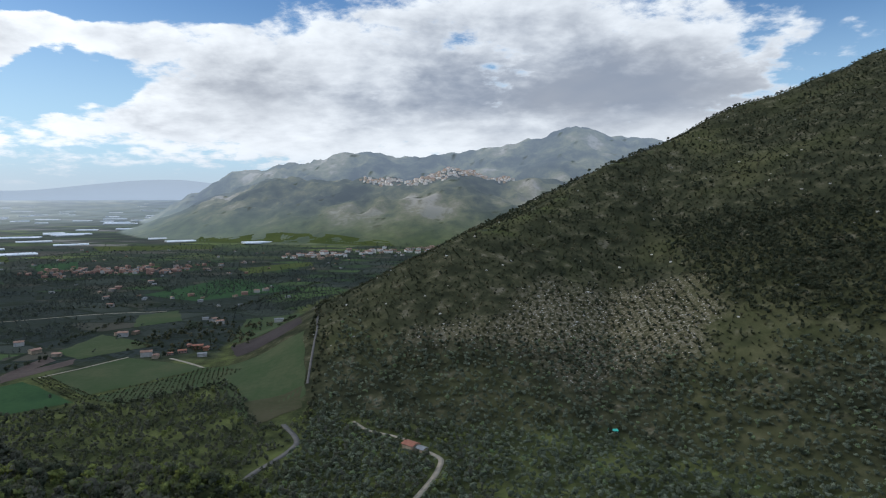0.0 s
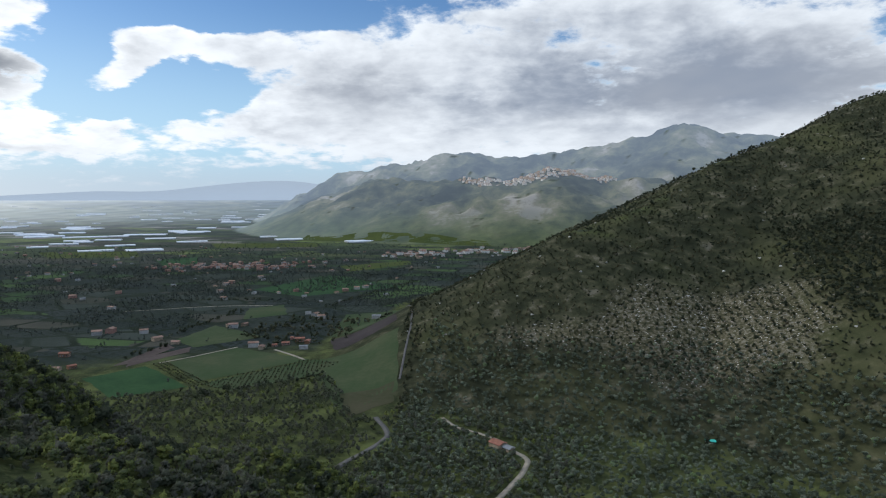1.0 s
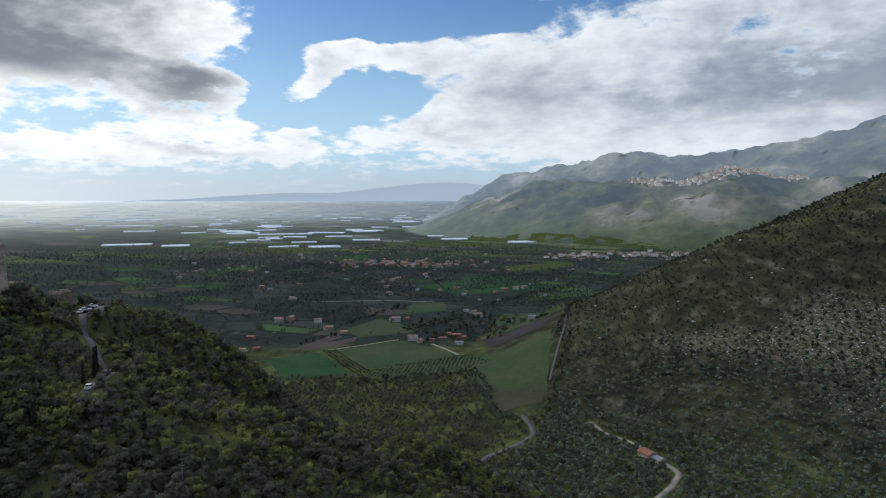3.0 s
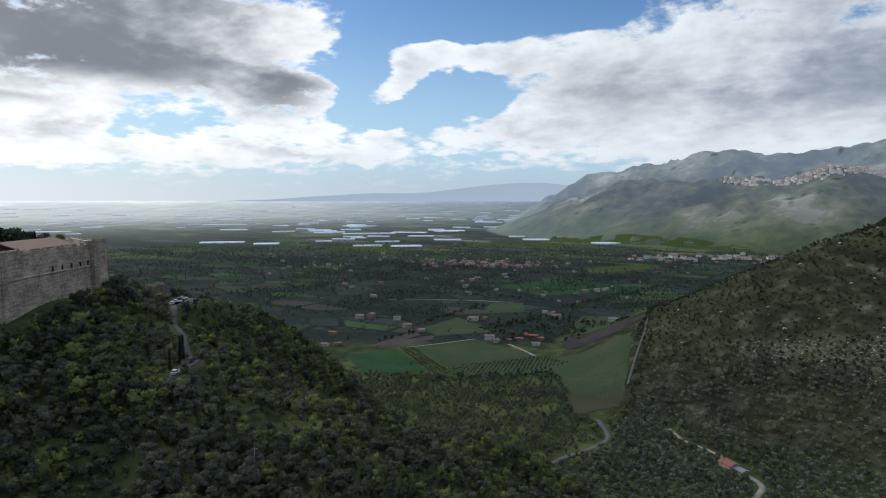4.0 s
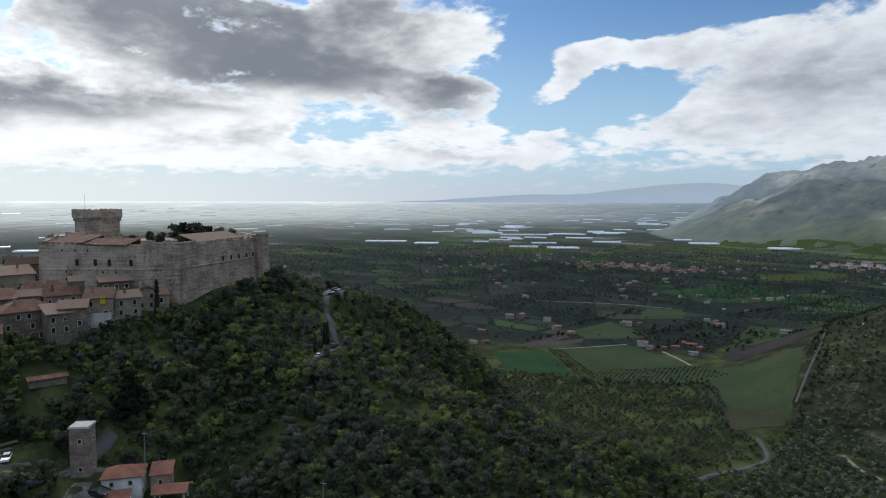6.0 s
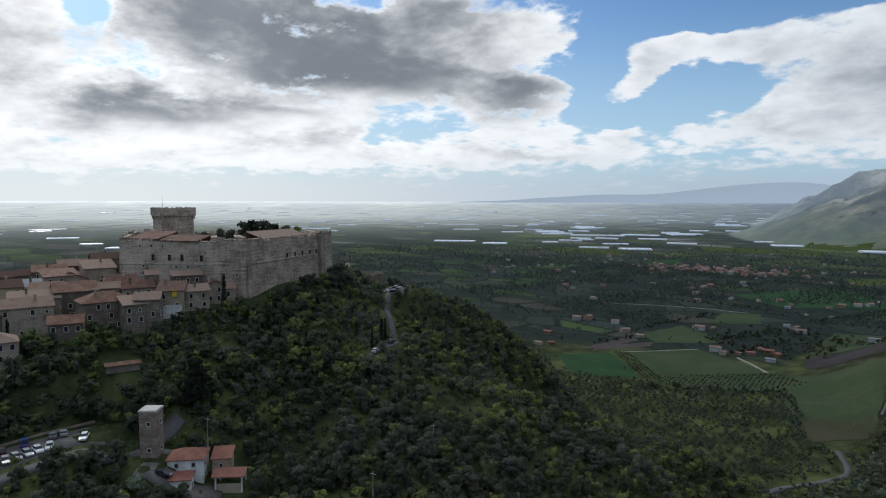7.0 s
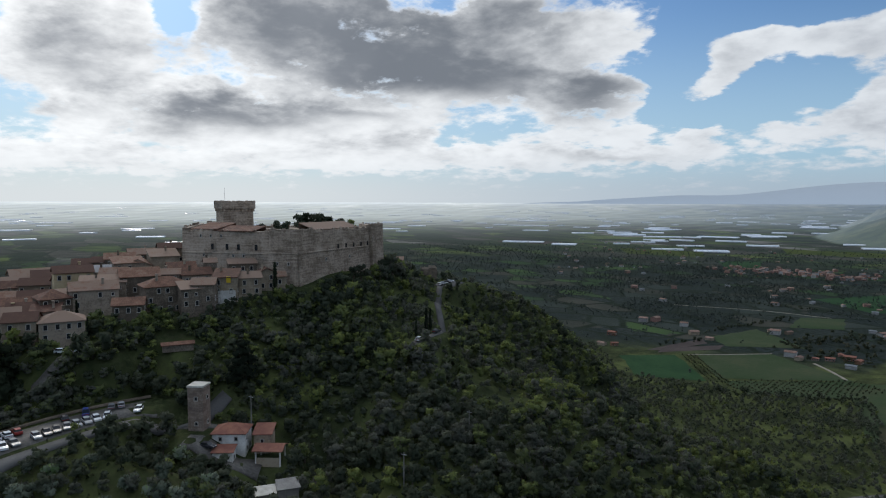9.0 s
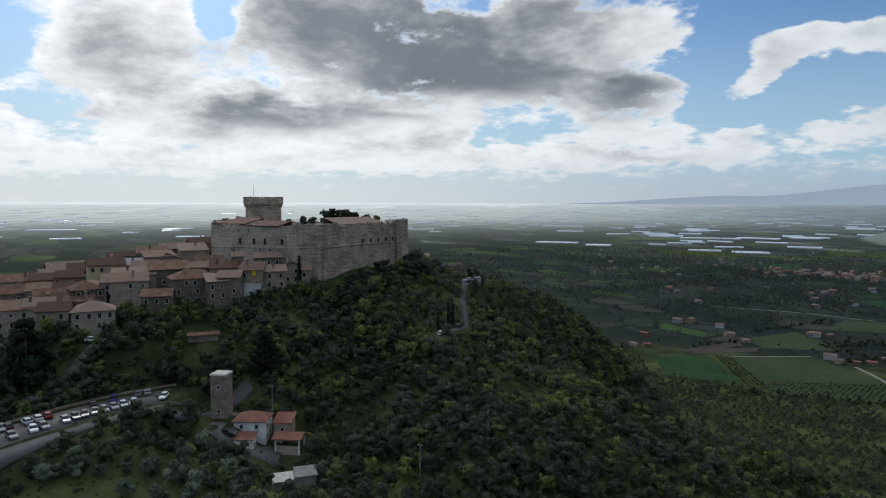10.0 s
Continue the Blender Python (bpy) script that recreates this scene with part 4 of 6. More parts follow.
    # end tower of the outer wall; a dark slab stands for its tall arched recess's shade
    end = piece("end_tower", Shape().prism([(-221, 139.5), (-217.5, 141), (-221.5, 149), (-228, 150)][::1], [(-221.6, 140), (-218.6, 141.5), (-222, 148.4), (-228, 149.4)], 112, 137.6), STONE_WALL)
    arch = Shape().box(0, 0, 0, 0.3, 2.4, 4.2)
    for i in range(6):
        w = 2.4 * math.cos((i + 0.5) / 6 * math.pi / 2)
        arch.box(0, 0, 4.2 + 1.2 * math.sin(i / 6 * math.pi / 2), 0.3, w, 0.3)
    ob = part("recess", arch, DARK_PANE, e, "arched recess as a dark slab")
    ob.matrix_basis = pose(-218.2 + 235, 136.6 - 100, 130.2 - 118, 0, 0, 30)
    for i in range(4):
        piece("merlon", Shape().box(-219.3 - i * 0.9, 141.8 + i * 2.0, 137.5, 1.3, 1.2, 0.8 + 0.4 * (i == 2), 60, 0.1), STONE_WALL, parent=end)
    return e


build_castle()

# ---- village below the castle ----
STONE_HOUSE = "grey rubble-stone house with an old clay-tiled roof"
PALE_HOUSE = "plastered village house with an old clay-tiled roof"
house(-194.5, 49.4, 122.1, 15.4, 11, 92, HOUSE_STONE, ROOF_TILE, "hip", "large grey stone house with white-framed windows")
house(-186.8, 55.6, 120.4, 6.5, 8, 90, HOUSE_STONE, ROOF_TILE, "shed", "grey stone house with a lean-to clay-tiled roof")
house(-186.7, 60.8, 121.6, 7.7, 8, 67, HOUSE_STONE, ROOF_TILE, "gable", STONE_HOUSE)
WHITE_HOUSE = house(-191.3, 69.5, 123.5, 8.4, 9, 66, PLASTER, ROOF_TILE, "shed", "tall house with a whitewashed lower floor")
house(-191.8, 77.5, 122.4, 8.0, 8, 82, PLASTER, ROOF_TILE, "gable", PALE_HOUSE)
house(-194.4, 84.7, 123.2, 6.5, 7, 79, PLASTER, ROOF_TILE, "gable", PALE_HOUSE)
house(-192.4, 89.2, 121.5, 4.7, 6, 76, PLASTER, ROOF_TILE, "shed", PALE_HOUSE)
house(-185.7, 36.8, 116.7, 9.2, 8, 78, HOUSE_STONE, ROOF_TILE, "gable", "small grey stone house among bushes")
house(-200.6, 27.8, 121.1, 14.4, 10, 89, HOUSE_STONE, ROOF_TILE, "gable", STONE_HOUSE)
house(-211.5, 43.4, 123.9, 12.9, 11, 86, HOUSE_STONE, ROOF_TILE, "gable", STONE_HOUSE)
house(-213.3, 48.6, 122.6, 7.6, 8, 84, HOUSE_STONE, ROOF_TILE, "gable", STONE_HOUSE)
house(-219.4, 36.3, 123.6, 9.1, 9, 76, HOUSE_STONE, ROOF_TILE, "gable", STONE_HOUSE)
house(-209.3, 31.5, 121.7, 14.5, 8, 83, HOUSE_STONE, ROOF_TILE, "shed", STONE_HOUSE)
house(-227.9, 31.3, 124.0, 8.9, 9, 83, HOUSE_STONE, SLATE, "gable", "stone house with a grey sheet roof")
house(-220.4, 22.8, 125.0, 12.3, 9, 92, CREAM, ROOF_TILE, "gable", "cream plastered house with a clay-tiled roof")
house(-199.1, 15.8, 119.4, 9.2, 10, 101, HOUSE_STONE, ROOF_TILE, "hip", STONE_HOUSE)
house(-204.0, 20.1, 118.2, 7.3, 8, 99, HOUSE_STONE, ROOF_TILE, "shed", STONE_HOUSE)
house(-181.1, 17.5, 114.8, 12.0, 10, 89, HOUSE_STONE, ROOF_TILE, "hip", STONE_HOUSE)
house(-196.7, 8.5, 115.9, 10.0, 9, 89, HOUSE_STONE, ROOF_TILE, "gable", STONE_HOUSE)
house(-192.2, 13.9, 115.7, 8.1, 8, 83, HOUSE_STONE, ROOF_TILE, "shed", STONE_HOUSE)
house(-182.7, 7.4, 114.9, 8.6, 9, 80, PLASTER, ROOF_TILE, "gable", PALE_HOUSE)
house(-216.6, 4.4, 117.4, 11.7, 9, 80, HOUSE_STONE, ROOF_TILE, "gable", STONE_HOUSE)
house(-206.7, 6.0, 116.4, 10.8, 9, 90, PLASTER, ROOF_TILE, "gable", PALE_HOUSE)
house(-214.2, 10.8, 117.6, 8.9, 8, 86, HOUSE_STONE, ROOF_TILE, "gable", STONE_HOUSE)
house(-194.6, 2.9, 115.0, 8.2, 9, 89, CREAM, ROOF_TILE, "gable", "cream plastered house with a clay-tiled roof")
house(-251.2, 9.8, 121.8, 13.7, 10, 99, HOUSE_STONE, ROOF_TILE, "gable", STONE_HOUSE)
house(-242.7, 15.8, 121.8, 10.9, 9, 90, HOUSE_STONE, ROOF_TILE, "gable", STONE_HOUSE)
house(-244.7, 5.7, 119.6, 9.9, 9, 92, HOUSE_STONE, ROOF_TILE, "gable", STONE_HOUSE)
house(-240.6, 2.9, 118.5, 9.8, 9, 85, HOUSE_STONE, ROOF_TILE, "gable", STONE_HOUSE)
house(-234.7, 12.8, 119.7, 12.0, 9, 78, PLASTER, ROOF_TILE, "gable", PALE_HOUSE)
house(-257.6, 29.1, 124.4, 8.8, 8, 82, HOUSE_STONE, ROOF_TILE, "gable", STONE_HOUSE)
house(-253.1, 35.8, 125.2, 8.2, 8, 76, HOUSE_STONE, ROOF_TILE, "gable", STONE_HOUSE)
house(-249.0, 41.3, 126.9, 11.2, 9, 84, HOUSE_STONE, ROOF_TILE, "gable", STONE_HOUSE)
house(-236.3, 42.5, 125.9, 11.2, 8, 95, HOUSE_STONE, ROOF_TILE, "shed", STONE_HOUSE)
house(-258.0, 50.6, 127.8, 10.5, 9, 86, HOUSE_STONE, ROOF_TILE, "gable", STONE_HOUSE)
house(-237.8, 47.0, 125.1, 9.8, 8, 75, PLASTER, ROOF_TILE, "gable", PALE_HOUSE)
house(-239.5, 56.2, 128.3, 10.9, 10, 90, PLASTER, ROOF_TILE, "shed", "plastered house with an orange clay-tiled roof")
house(-254.3, 61.8, 130.1, 10.4, 9, 87, PLASTER, ROOF_TILE, "gable", PALE_HOUSE)
house(-215.7, 58.6, 124.9, 10.0, 8, 85, PLASTER, ROOF_TILE, "gable", PALE_HOUSE)
house(-209.4, 62.4, 123.1, 10.7, 9, 88, HOUSE_STONE, ROOF_TILE, "gable", STONE_HOUSE)
house(-212.6, 68.6, 126.2, 4.5, 6, 83, HOUSE_STONE, ROOF_TILE, "gable", STONE_HOUSE)
house(-205.9, 79.0, 125.8, 10.3, 6, 82, HOUSE_STONE, ROOF_TILE, "shed", "long low stone house against the castle wall")
house(-210.0, 53.9, 123.1, 6.7, 7, 76, HOUSE_STONE, ROOF_TILE, "gable", STONE_HOUSE)
house(-226.0, 21.5, 120.9, 9.3, 8, 100, HOUSE_STONE, ROOF_TILE, "gable", STONE_HOUSE)
house(-220.9, -3.7, 116.8, 13.7, 10, 104, HOUSE_STONE, ROOF_TILE, "gable", STONE_HOUSE)
house(-194.9, -2.6, 114.6, 12.4, 10, 85, HOUSE_STONE, ROOF_TILE, "gable", STONE_HOUSE)
house(-244.7, -6.4, 118.3, 14.9, 10, 99, HOUSE_STONE, ROOF_TILE, "gable", STONE_HOUSE)
lower = part("lower_wall", Shape().box(0, -4.56, 0.2, 7.4, 0.12, 5.2), WHITE, WHITE_HOUSE, "whitewashed lower floor")
banner = part("banner", Shape().box(1.4, -4.68, 8.2, 1.5, 0.08, 2.2), YELLOW, WHITE_HOUSE, "yellow cloth banner")

# ---- ruined lookout tower, cottage and yard by the car park ----
def build_lookout():
    e = empty("lookout_tower", pose(-134.5, 47.2, 86.3, 0, 0, 52), "ruined roofless square rubble tower beside the road", "tower")
    for x, y, w, d, h in ((0, -1.75, 4.3, 0.8, 12.3), (0, 1.75, 4.3, 0.8, 12.1), (-1.75, 0, 0.8, 2.7, 12.2), (1.75, 0, 0.8, 2.7, 12.4)):
        part("wall", Shape().box(x, y, 0, w, d, h), BRICKWORK, e)
    part("cap", Shape().box(0, 0, 12.1, 4.7, 4.6, 0.45, 0, 0.1), CAP_STONE, e, "flat pale stone cap")
    for h in (2.2, 9.0):
        add_window(e, "small", 2.19, 0.3, h, 0)
        add_window(e, "small", 0.2, -2.19, h, -90)


build_lookout()
COTTAGE = house(-127.5, 54, 89.0, 8.6, 6.8, 60, WHITE, RED_TILE, "hip", "whitewashed two-storey cottage with red clay tiles", "", "small")
house(-122, 50.5, 84.6, 5.0, 3.2, 60, WHITE, RED_TILE, "shed", "low whitewashed porch with a red tiled roof", "", "small", False)
house(-125, 62, 87.0, 4.6, 5.0, 60, PLASTER, RED_TILE, "shed", "plastered side wing with a red tiled roof", "", "small", False)


def build_pergola():
    e = empty("pergola", pose(-118.5, 61.5, 80.6, 0, 0, 55), "open shelter with a red clay-tiled roof on posts", "shelter")
    for x in (-3.2, 3.2):
        for y in (-2.2, 2.2):
            part("post", Shape().box(x, y, -1.5, 0.35, 0.35, 4.4), WHITE, e)
    part("roof", gable(Shape(), 7.2, 5.2, 2.9, 0.9), RED_TILE, e)
    part("low_wall", Shape().box(0, -2.2, -1.5, 6.2, 0.3, 2.4), PLASTER, e)


build_pergola()


def build_shed():
    e = empty("shed", pose(-103.5, 58, 76.6, 0, 0, 78), "two low sheds with pale corrugated roofs", "shed")
    part("wall", Shape().box(-2.6, 0, -1.0, 4.6, 4.0, 3.0), CONCRETE, e)
    part("wall", Shape().box(2.6, 0.4, -1.0, 5.2, 4.4, 3.6), CONCRETE, e)
    part("roof", Shape().add([(-5.1, -2.3, 2.0), (0.0, -2.3, 2.0), (0.0, 2.3, 2.5), (-5.1, 2.3, 2.5), (-5.1, -2.3, 2.12), (0.0, -2.3, 2.12), (0.0, 2.3, 2.62), (-5.1, 2.3, 2.62)], [(3, 2, 1, 0), (4, 5, 6, 7), (0, 1, 5, 4), (1, 2, 6, 5), (2, 3, 7, 6), (3, 0, 4, 7)]), CAP_STONE, e, "pale corrugated sheet roof")
    part("roof", Shape().add([(0.1, -2.2, 2.6), (5.6, -2.2, 2.6), (5.6, 3.0, 3.2), (0.1, 3.0, 3.2), (0.1, -2.2, 2.72), (5.6, -2.2, 2.72), (5.6, 3.0, 3.32), (0.1, 3.0, 3.32)], [(3, 2, 1, 0), (4, 5, 6, 7), (0, 1, 5, 4), (1, 2, 6, 5), (2, 3, 7, 6), (3, 0, 4, 7)]), CONCRETE, e, "weathered sheet roof")


build_shed()


def build_pole(x, y, h):
    e = empty("utility_pole", pose(x, y, ground_at(x, y) - 0.4), "tall grey concrete utility pole", "pole")
    part("shaft", Shape().tube(0, 0, 0, h, 0.2, 0.12, 8), CONCRETE, e)
    part("crossarm", Shape().box(0, 0, h - 0.7, 1.6, 0.12, 0.12, 30), METAL, e)


for px, py, ph in ((-132, 60.5, 13.5), (-94, 88, 10.0), (-108, 118, 9.0)):
    build_pole(px, py, ph)

# ---- roads, car parks ----
CAR_PARK = [(-122, -12), (-131, -2), (-139, 11), (-145, 24), (-147, 37)]
strip("car_park", CAR_PARK, 12.0, YARD_GRAVEL, "grey gravel and asphalt car park on a terrace", "car park", 0.12)
strip("road", [(-112, -10), (-122, 4), (-130, 17), (-135, 30), (-139, 42), (-141, 50), (-144, 57)], 4.2, ASPHALT, "narrow grey asphalt lane below the car park", "road")
strip("road", [(-139, 42), (-134, 50), (-133, 56)], 3.4, YARD_GRAVEL, "curving concrete drive past the ruined tower", "road")
strip("pavement", [(-128, 42), (-121, 50), (-116, 58)], 6.0, YARD_GRAVEL, "pale concrete yard before the cottage", "yard")
strip("road", [(-150, 122), (-158, 133), (-165, 146), (-178, 155), (-190, 161), (-212, 172), (-238, 190), (-250, 204)], 3.0, ASPHALT, "grey hill road through the trees", "road")
strip("pavement", [(-238, 192), (-250, 208)], 12.0, ASPHALT, "grey lay-by with parked cars", "car park")
strip("road", [(-110, 434), (-104, 424), (-98, 415), (-92, 400), (-95, 385), (-101, 368), (-108, 352), (-110, 335)], 3.8, ASPHALT, "winding grey valley road", "road")
strip("road", [(-107, 500), (-118, 600), (-135, 690), (-150, 730)], 2.0, ASPHALT, "straight grey road at the hill's foot", "road")
strip("track", [(-10, 385), (0, 374), (-4, 352), (-12, 330), (-24, 300)], 3.4, GRAVEL, "pale gravel farm track", "track")
strip("track", [(-10, 385), (-18, 400), (-34, 412), (-50, 420), (-62, 436)], 2.6, GRAVEL, "pale gravel farm track", "track")
strip("track", [(-264, 616), (-240, 598), (-218, 579)], 3.0, GRAVEL, "pale farm lane between fields", "track")
strip("track", [(-349, 548), (-330, 576), (-306, 619)], 1.8, GRAVEL, "pale farm lane between fields", "track")
strip("track", [(-560, 800), (-490, 840), (-430, 868), (-380, 880)], 2.4, GRAVEL, "pale farm lane", "track")
strip("track", [(-150, -26), (-158, -12), (-163, 2), (-164, 14), (-171, 24)], 2.8, YARD_GRAVEL, "steep gravel lane climbing to the village", "track")
strip("retaining_wall", [(-130, -14), (-139, -3), (-147, 10), (-153, 24), (-155, 38)], 0.8, HOUSE_STONE, "stone retaining wall behind the car park", "wall", 0.9)

# ---- fields ----
patch("field", (-386, 492), (-324, 446), (-281, 484), (-356, 537), FIELD_GREEN, "dark green field of young wheat", "field")
patch("field", (-340, 552), (-283, 499), (-212, 580), (-305, 618), FIELD_OLIVE, "olive-green meadow", "field")
patch("field", (-277, 493), (-244, 477), (-175, 547), (-212, 578), FIELD_OLIVE, "grass under rows of young olive trees", "field", 0.18)
patch("field", (-136, 434), (-105, 483), (-132, 605), (-216, 575), FIELD_OLIVE, "broad green and brown meadow", "field")
patch("field", (-130, 432), (-105, 465), (-111, 497), (-152, 481), FIELD_EARTH, "bare brown end of the meadow", "field", 0.30)
patch("field", (-198, 609), (-140, 640), (-156, 695), (-221, 664), FIELD_BROWN, "ploughed brown field", "field")
patch("field", (-225, 675), (-152, 710), (-193, 861), (-252, 821), FIELD_OLIVE, "green field", "field")
patch("field", (-386, 533), (-372, 542), (-369, 607), (-389, 625), FIELD_SAND, "bare sandy strip of earth", "field")
patch("field", (-372, 532), (-344, 592), (-353, 612), (-380, 556), FIELD_SAND, "bare sandy lane beside the wheat", "field")
patch("field", (-350, 609), (-300, 671), (-387, 725), (-390, 644), FIELD_OLIVE, "green pasture", "field")
patch("field", (-370, 763), (-330, 811), (-366, 886), (-403, 848), FIELD_OLIVE, "pale green pasture", "field")
patch("field", (-369, 963), (-237, 1101), (-417, 1243), (-480, 1028), FIELD_GREEN, "long green field", "field")
patch("field", (-397, 1314), (-297, 1481), (-322, 1559), (-457, 1419), FIELD_BRIGHT, "light green field", "field")
patch("field", (-817, 1312), (-802, 1416), (-892, 1574), (-967, 1497), FIELD_GREEN, "green field beside the town", "field")
patch("field", (-1250, 1480), (-1050, 1560), (-1180, 1740), (-1420, 1640), FIELD_BRIGHT, "bright green crop field", "field")
patch("field", (-1000, 1880), (-700, 1960), (-760, 2160), (-1120, 2060), FIELD_BRIGHT, "bright green crop field", "field")
patch("field", (-1900, 1500), (-1700, 1560), (-1760, 1680), (-2000, 1620), FIELD_SAND, "yellowish stubble field", "field")
patch("field", (-900, 2280), (-150, 2060), (-180, 2125), (-900, 2400), FIELD_BRIGHT, "light green water meadow", "field")


# ---- houses of the plain, farm, far village ----
def small_house(x, y, w, d, h, turn, wall, roof, label, group, category="house", windows=True):
    e = empty("house", pose(x, y, ground_at(x, y) - 0.5, 0, 0, turn), label, category, group)
    part("wall", wall_shape(w, d, h, "gable", 0.3 * d / 2), wall, e)
    part("roof", roof_shape(w, d, h, "gable", 0.3 * d / 2), roof, e)
    for px, py, ang, n in ((w / 2 + 0.04, 0, 0, 2), (0, -d / 2 - 0.04, -90, 3)) if windows else ():
        for level in range(max(1, int(h / 3))):
            for i in range(n):
                u = ((i + 0.5) / n - 0.5) * (d if px else w)
                add_window(e, "tall", px + (0 if px else u), py + (u if px else 0), 1.9 + 3 * level, ang)
    return e


PLAIN_R = random.Random(21)
PROTOS = [
    small_house(-253, 658, 10, 6, 4.4, 20, ORANGE, RED_TILE, "orange farmhouse with a red tiled roof among trees", "farm"),
    small_house(-262, 640, 8, 5, 3.2, 25, PINK, RED_TILE, "pink farm building with a red tiled roof", "farm"),
    small_house(-456, 558, 9, 6, 4.2, 15, ORANGE, RED_TILE, "orange country house with a red tiled roof", "houses of the plain"),
    small_house(-620, 1360, 14, 10, 7, 30, PINK, FAR_TILE, "pink town house with a clay-tiled roof", "houses of the plain", windows=False),
    small_house(-700, 1330, 13, 10, 6.5, 80, AGED_WALL, FAR_TILE, "pale town house with a clay-tiled roof", "houses of the plain", windows=False),
    small_house(-205, 800, 11, 7, 4.6, 10, AGED_WALL, SLATE, "pale country house with a grey roof", "houses of the plain", windows=False),
    small_house(-410, 640, 10, 7, 4.2, 60, PLASTER, FAR_TILE, "plastered country house with a clay-tiled roof", "houses of the plain", windows=False),
]


def another(i, x, y, turn, size=1.0):
    return copy_thing(PROTOS[i], pose(x, y, ground_at(x, y) - 0.5, 0, 0, turn) @ Matrix.Diagonal((size, size, size, 1)))


for i, x, y, turn in ((1, -266, 668, 110), (0, -242, 652, 95), (1, -271, 631, 25), (4, -291, 625, 20), (6, -279, 618, 100), (5, -236, 624, 20), (2, -419, 521, 60), (6, -427, 511, 10), (4, -494, 655, 30), (3, -486, 668, 100), (6, -379, 625, 15), (4, -358, 714, 20), (6, -350, 727, 80), (6, -366, 720, 40)):
    another(i, x, y, turn, 0.8)
for i, x, y, turn in ((3, -714, 893, 20), (5, -688, 881, 60), (4, -587, 809, 0), (5, -304, 819, 20), (4, -289, 805, 80), (4, -276, 791, 30), (5, -363, 959, 20), (6, -327, 1009, 60), (3, -319, 1032, 20), (4, -307, 1058, 10), (4, -297, 1076, 60), (5, -242, 1001, 20), (4, -552, 1071, 60), (3, -554, 1097, 20), (4, -519, 987, 50), (5, -638, 1046, 10), (4, -447, 672, 30), (4, -474, 913, 0),
                      (5, -127, 1713, 10), (4, -110, 1740, 60), (4, -18, 1974, 20), (3, -30, 2000, 60), (4, -90, 1960, 20)):
    another(i, x, y, turn, 0.72)
for _ in range(120):         # the town on the plain
    a, q = PLAIN_R.gauss(0, 1), PLAIN_R.gauss(0, 1)
    another(PLAIN_R.choice((3, 3, 3, 4, 6, 1)), -690 + a * 85 + q * 22, 1365 + q * 55, PLAIN_R.uniform(0, 180), PLAIN_R.uniform(0.45, 0.85))
for _ in range(120):         # scattered farms and villas
    y = PLAIN_R.uniform(900, 1900)
    x = -y * PLAIN_R.uniform(0.12, 1.05)
    another(PLAIN_R.choice((3, 4, 4, 5, 6, 6)), x, y, PLAIN_R.uniform(0, 180), PLAIN_R.uniform(0.45, 0.8))

def far_houses(name, spots, label, mats=(WHITE, PLASTER, FAR_TILE)):
    """Houses too far off to tell apart, as one mesh of pale walls and tiled roofs."""
    v, fc, which = [], [], []
    for x, y, w, d, h, turn in spots:
        c, q = math.cos(turn), math.sin(turn)
        z = ground_at(x, y) - 2
        for k, s in enumerate((wall_shape(w, d, h + 2, "gable", 0.15 * d), roof_shape(w, d, h + 2, "gable", 0.15 * d))):
            b = len(v)
            v += [(x + a * c - e * q, y + a * q + e * c, z + g) for a, e, g in s.v]
            fc += [tuple(b + i for i in t) for t in s.f]
            which += [(PLAIN_R.choice((0, 0, 1)) if k == 0 else 2)] * len(s.f)
    me = bpy.data.meshes.new(name)
    me.from_pydata(v, [], fc)
    for m in mats:
        me.materials.append(m)
    me.polygons.foreach_set("material_index", which)
    me.update()
    tagged(new(name, me), label, "houses", kind="stuff")


spots = []
for _ in range(70):
    x = PLAIN_R.uniform(-420, 60)
    spots.append((x, 1700 + (x + 420) * 0.6 + PLAIN_R.gauss(0, 50), PLAIN_R.uniform(10, 20), PLAIN_R.uniform(8, 12), PLAIN_R.uniform(4, 8), PLAIN_R.uniform(0, 3.14)))
far_houses("roadside_houses", spots, "pale houses strung along the foot of the hills")
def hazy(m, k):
    """A copy for the far backdrop, with the haze before it put into its emission."""
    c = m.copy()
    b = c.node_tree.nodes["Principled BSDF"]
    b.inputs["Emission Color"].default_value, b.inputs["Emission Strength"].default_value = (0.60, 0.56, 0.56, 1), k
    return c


spots = []
for _ in range(330):
    x = -350 + 660 * PLAIN_R.betavariate(1.7, 1.5)
    reach = 95 * math.exp(-((x + 60) / 150) ** 2) + 22
    spots.append((x, 2700 - reach * PLAIN_R.random() ** 1.3 + PLAIN_R.uniform(-6, 10), PLAIN_R.uniform(8, 15), PLAIN_R.uniform(7, 11), PLAIN_R.uniform(4, 9), PLAIN_R.uniform(0, 3.14)))
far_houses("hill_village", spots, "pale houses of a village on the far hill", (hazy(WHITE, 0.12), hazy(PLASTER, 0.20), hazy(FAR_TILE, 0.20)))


def old_house():
    e = small_house(-20, 391, 9, 7, 3.4, 140, PLASTER, RED_TILE, "small valley house with a bright orange tiled roof", "")
    s = small_house(-13, 386, 6, 5, 2.6, 140, HOUSE_STONE, SLATE, "grey-roofed outbuilding beside the small house", "", "outbuilding")
    return e, s


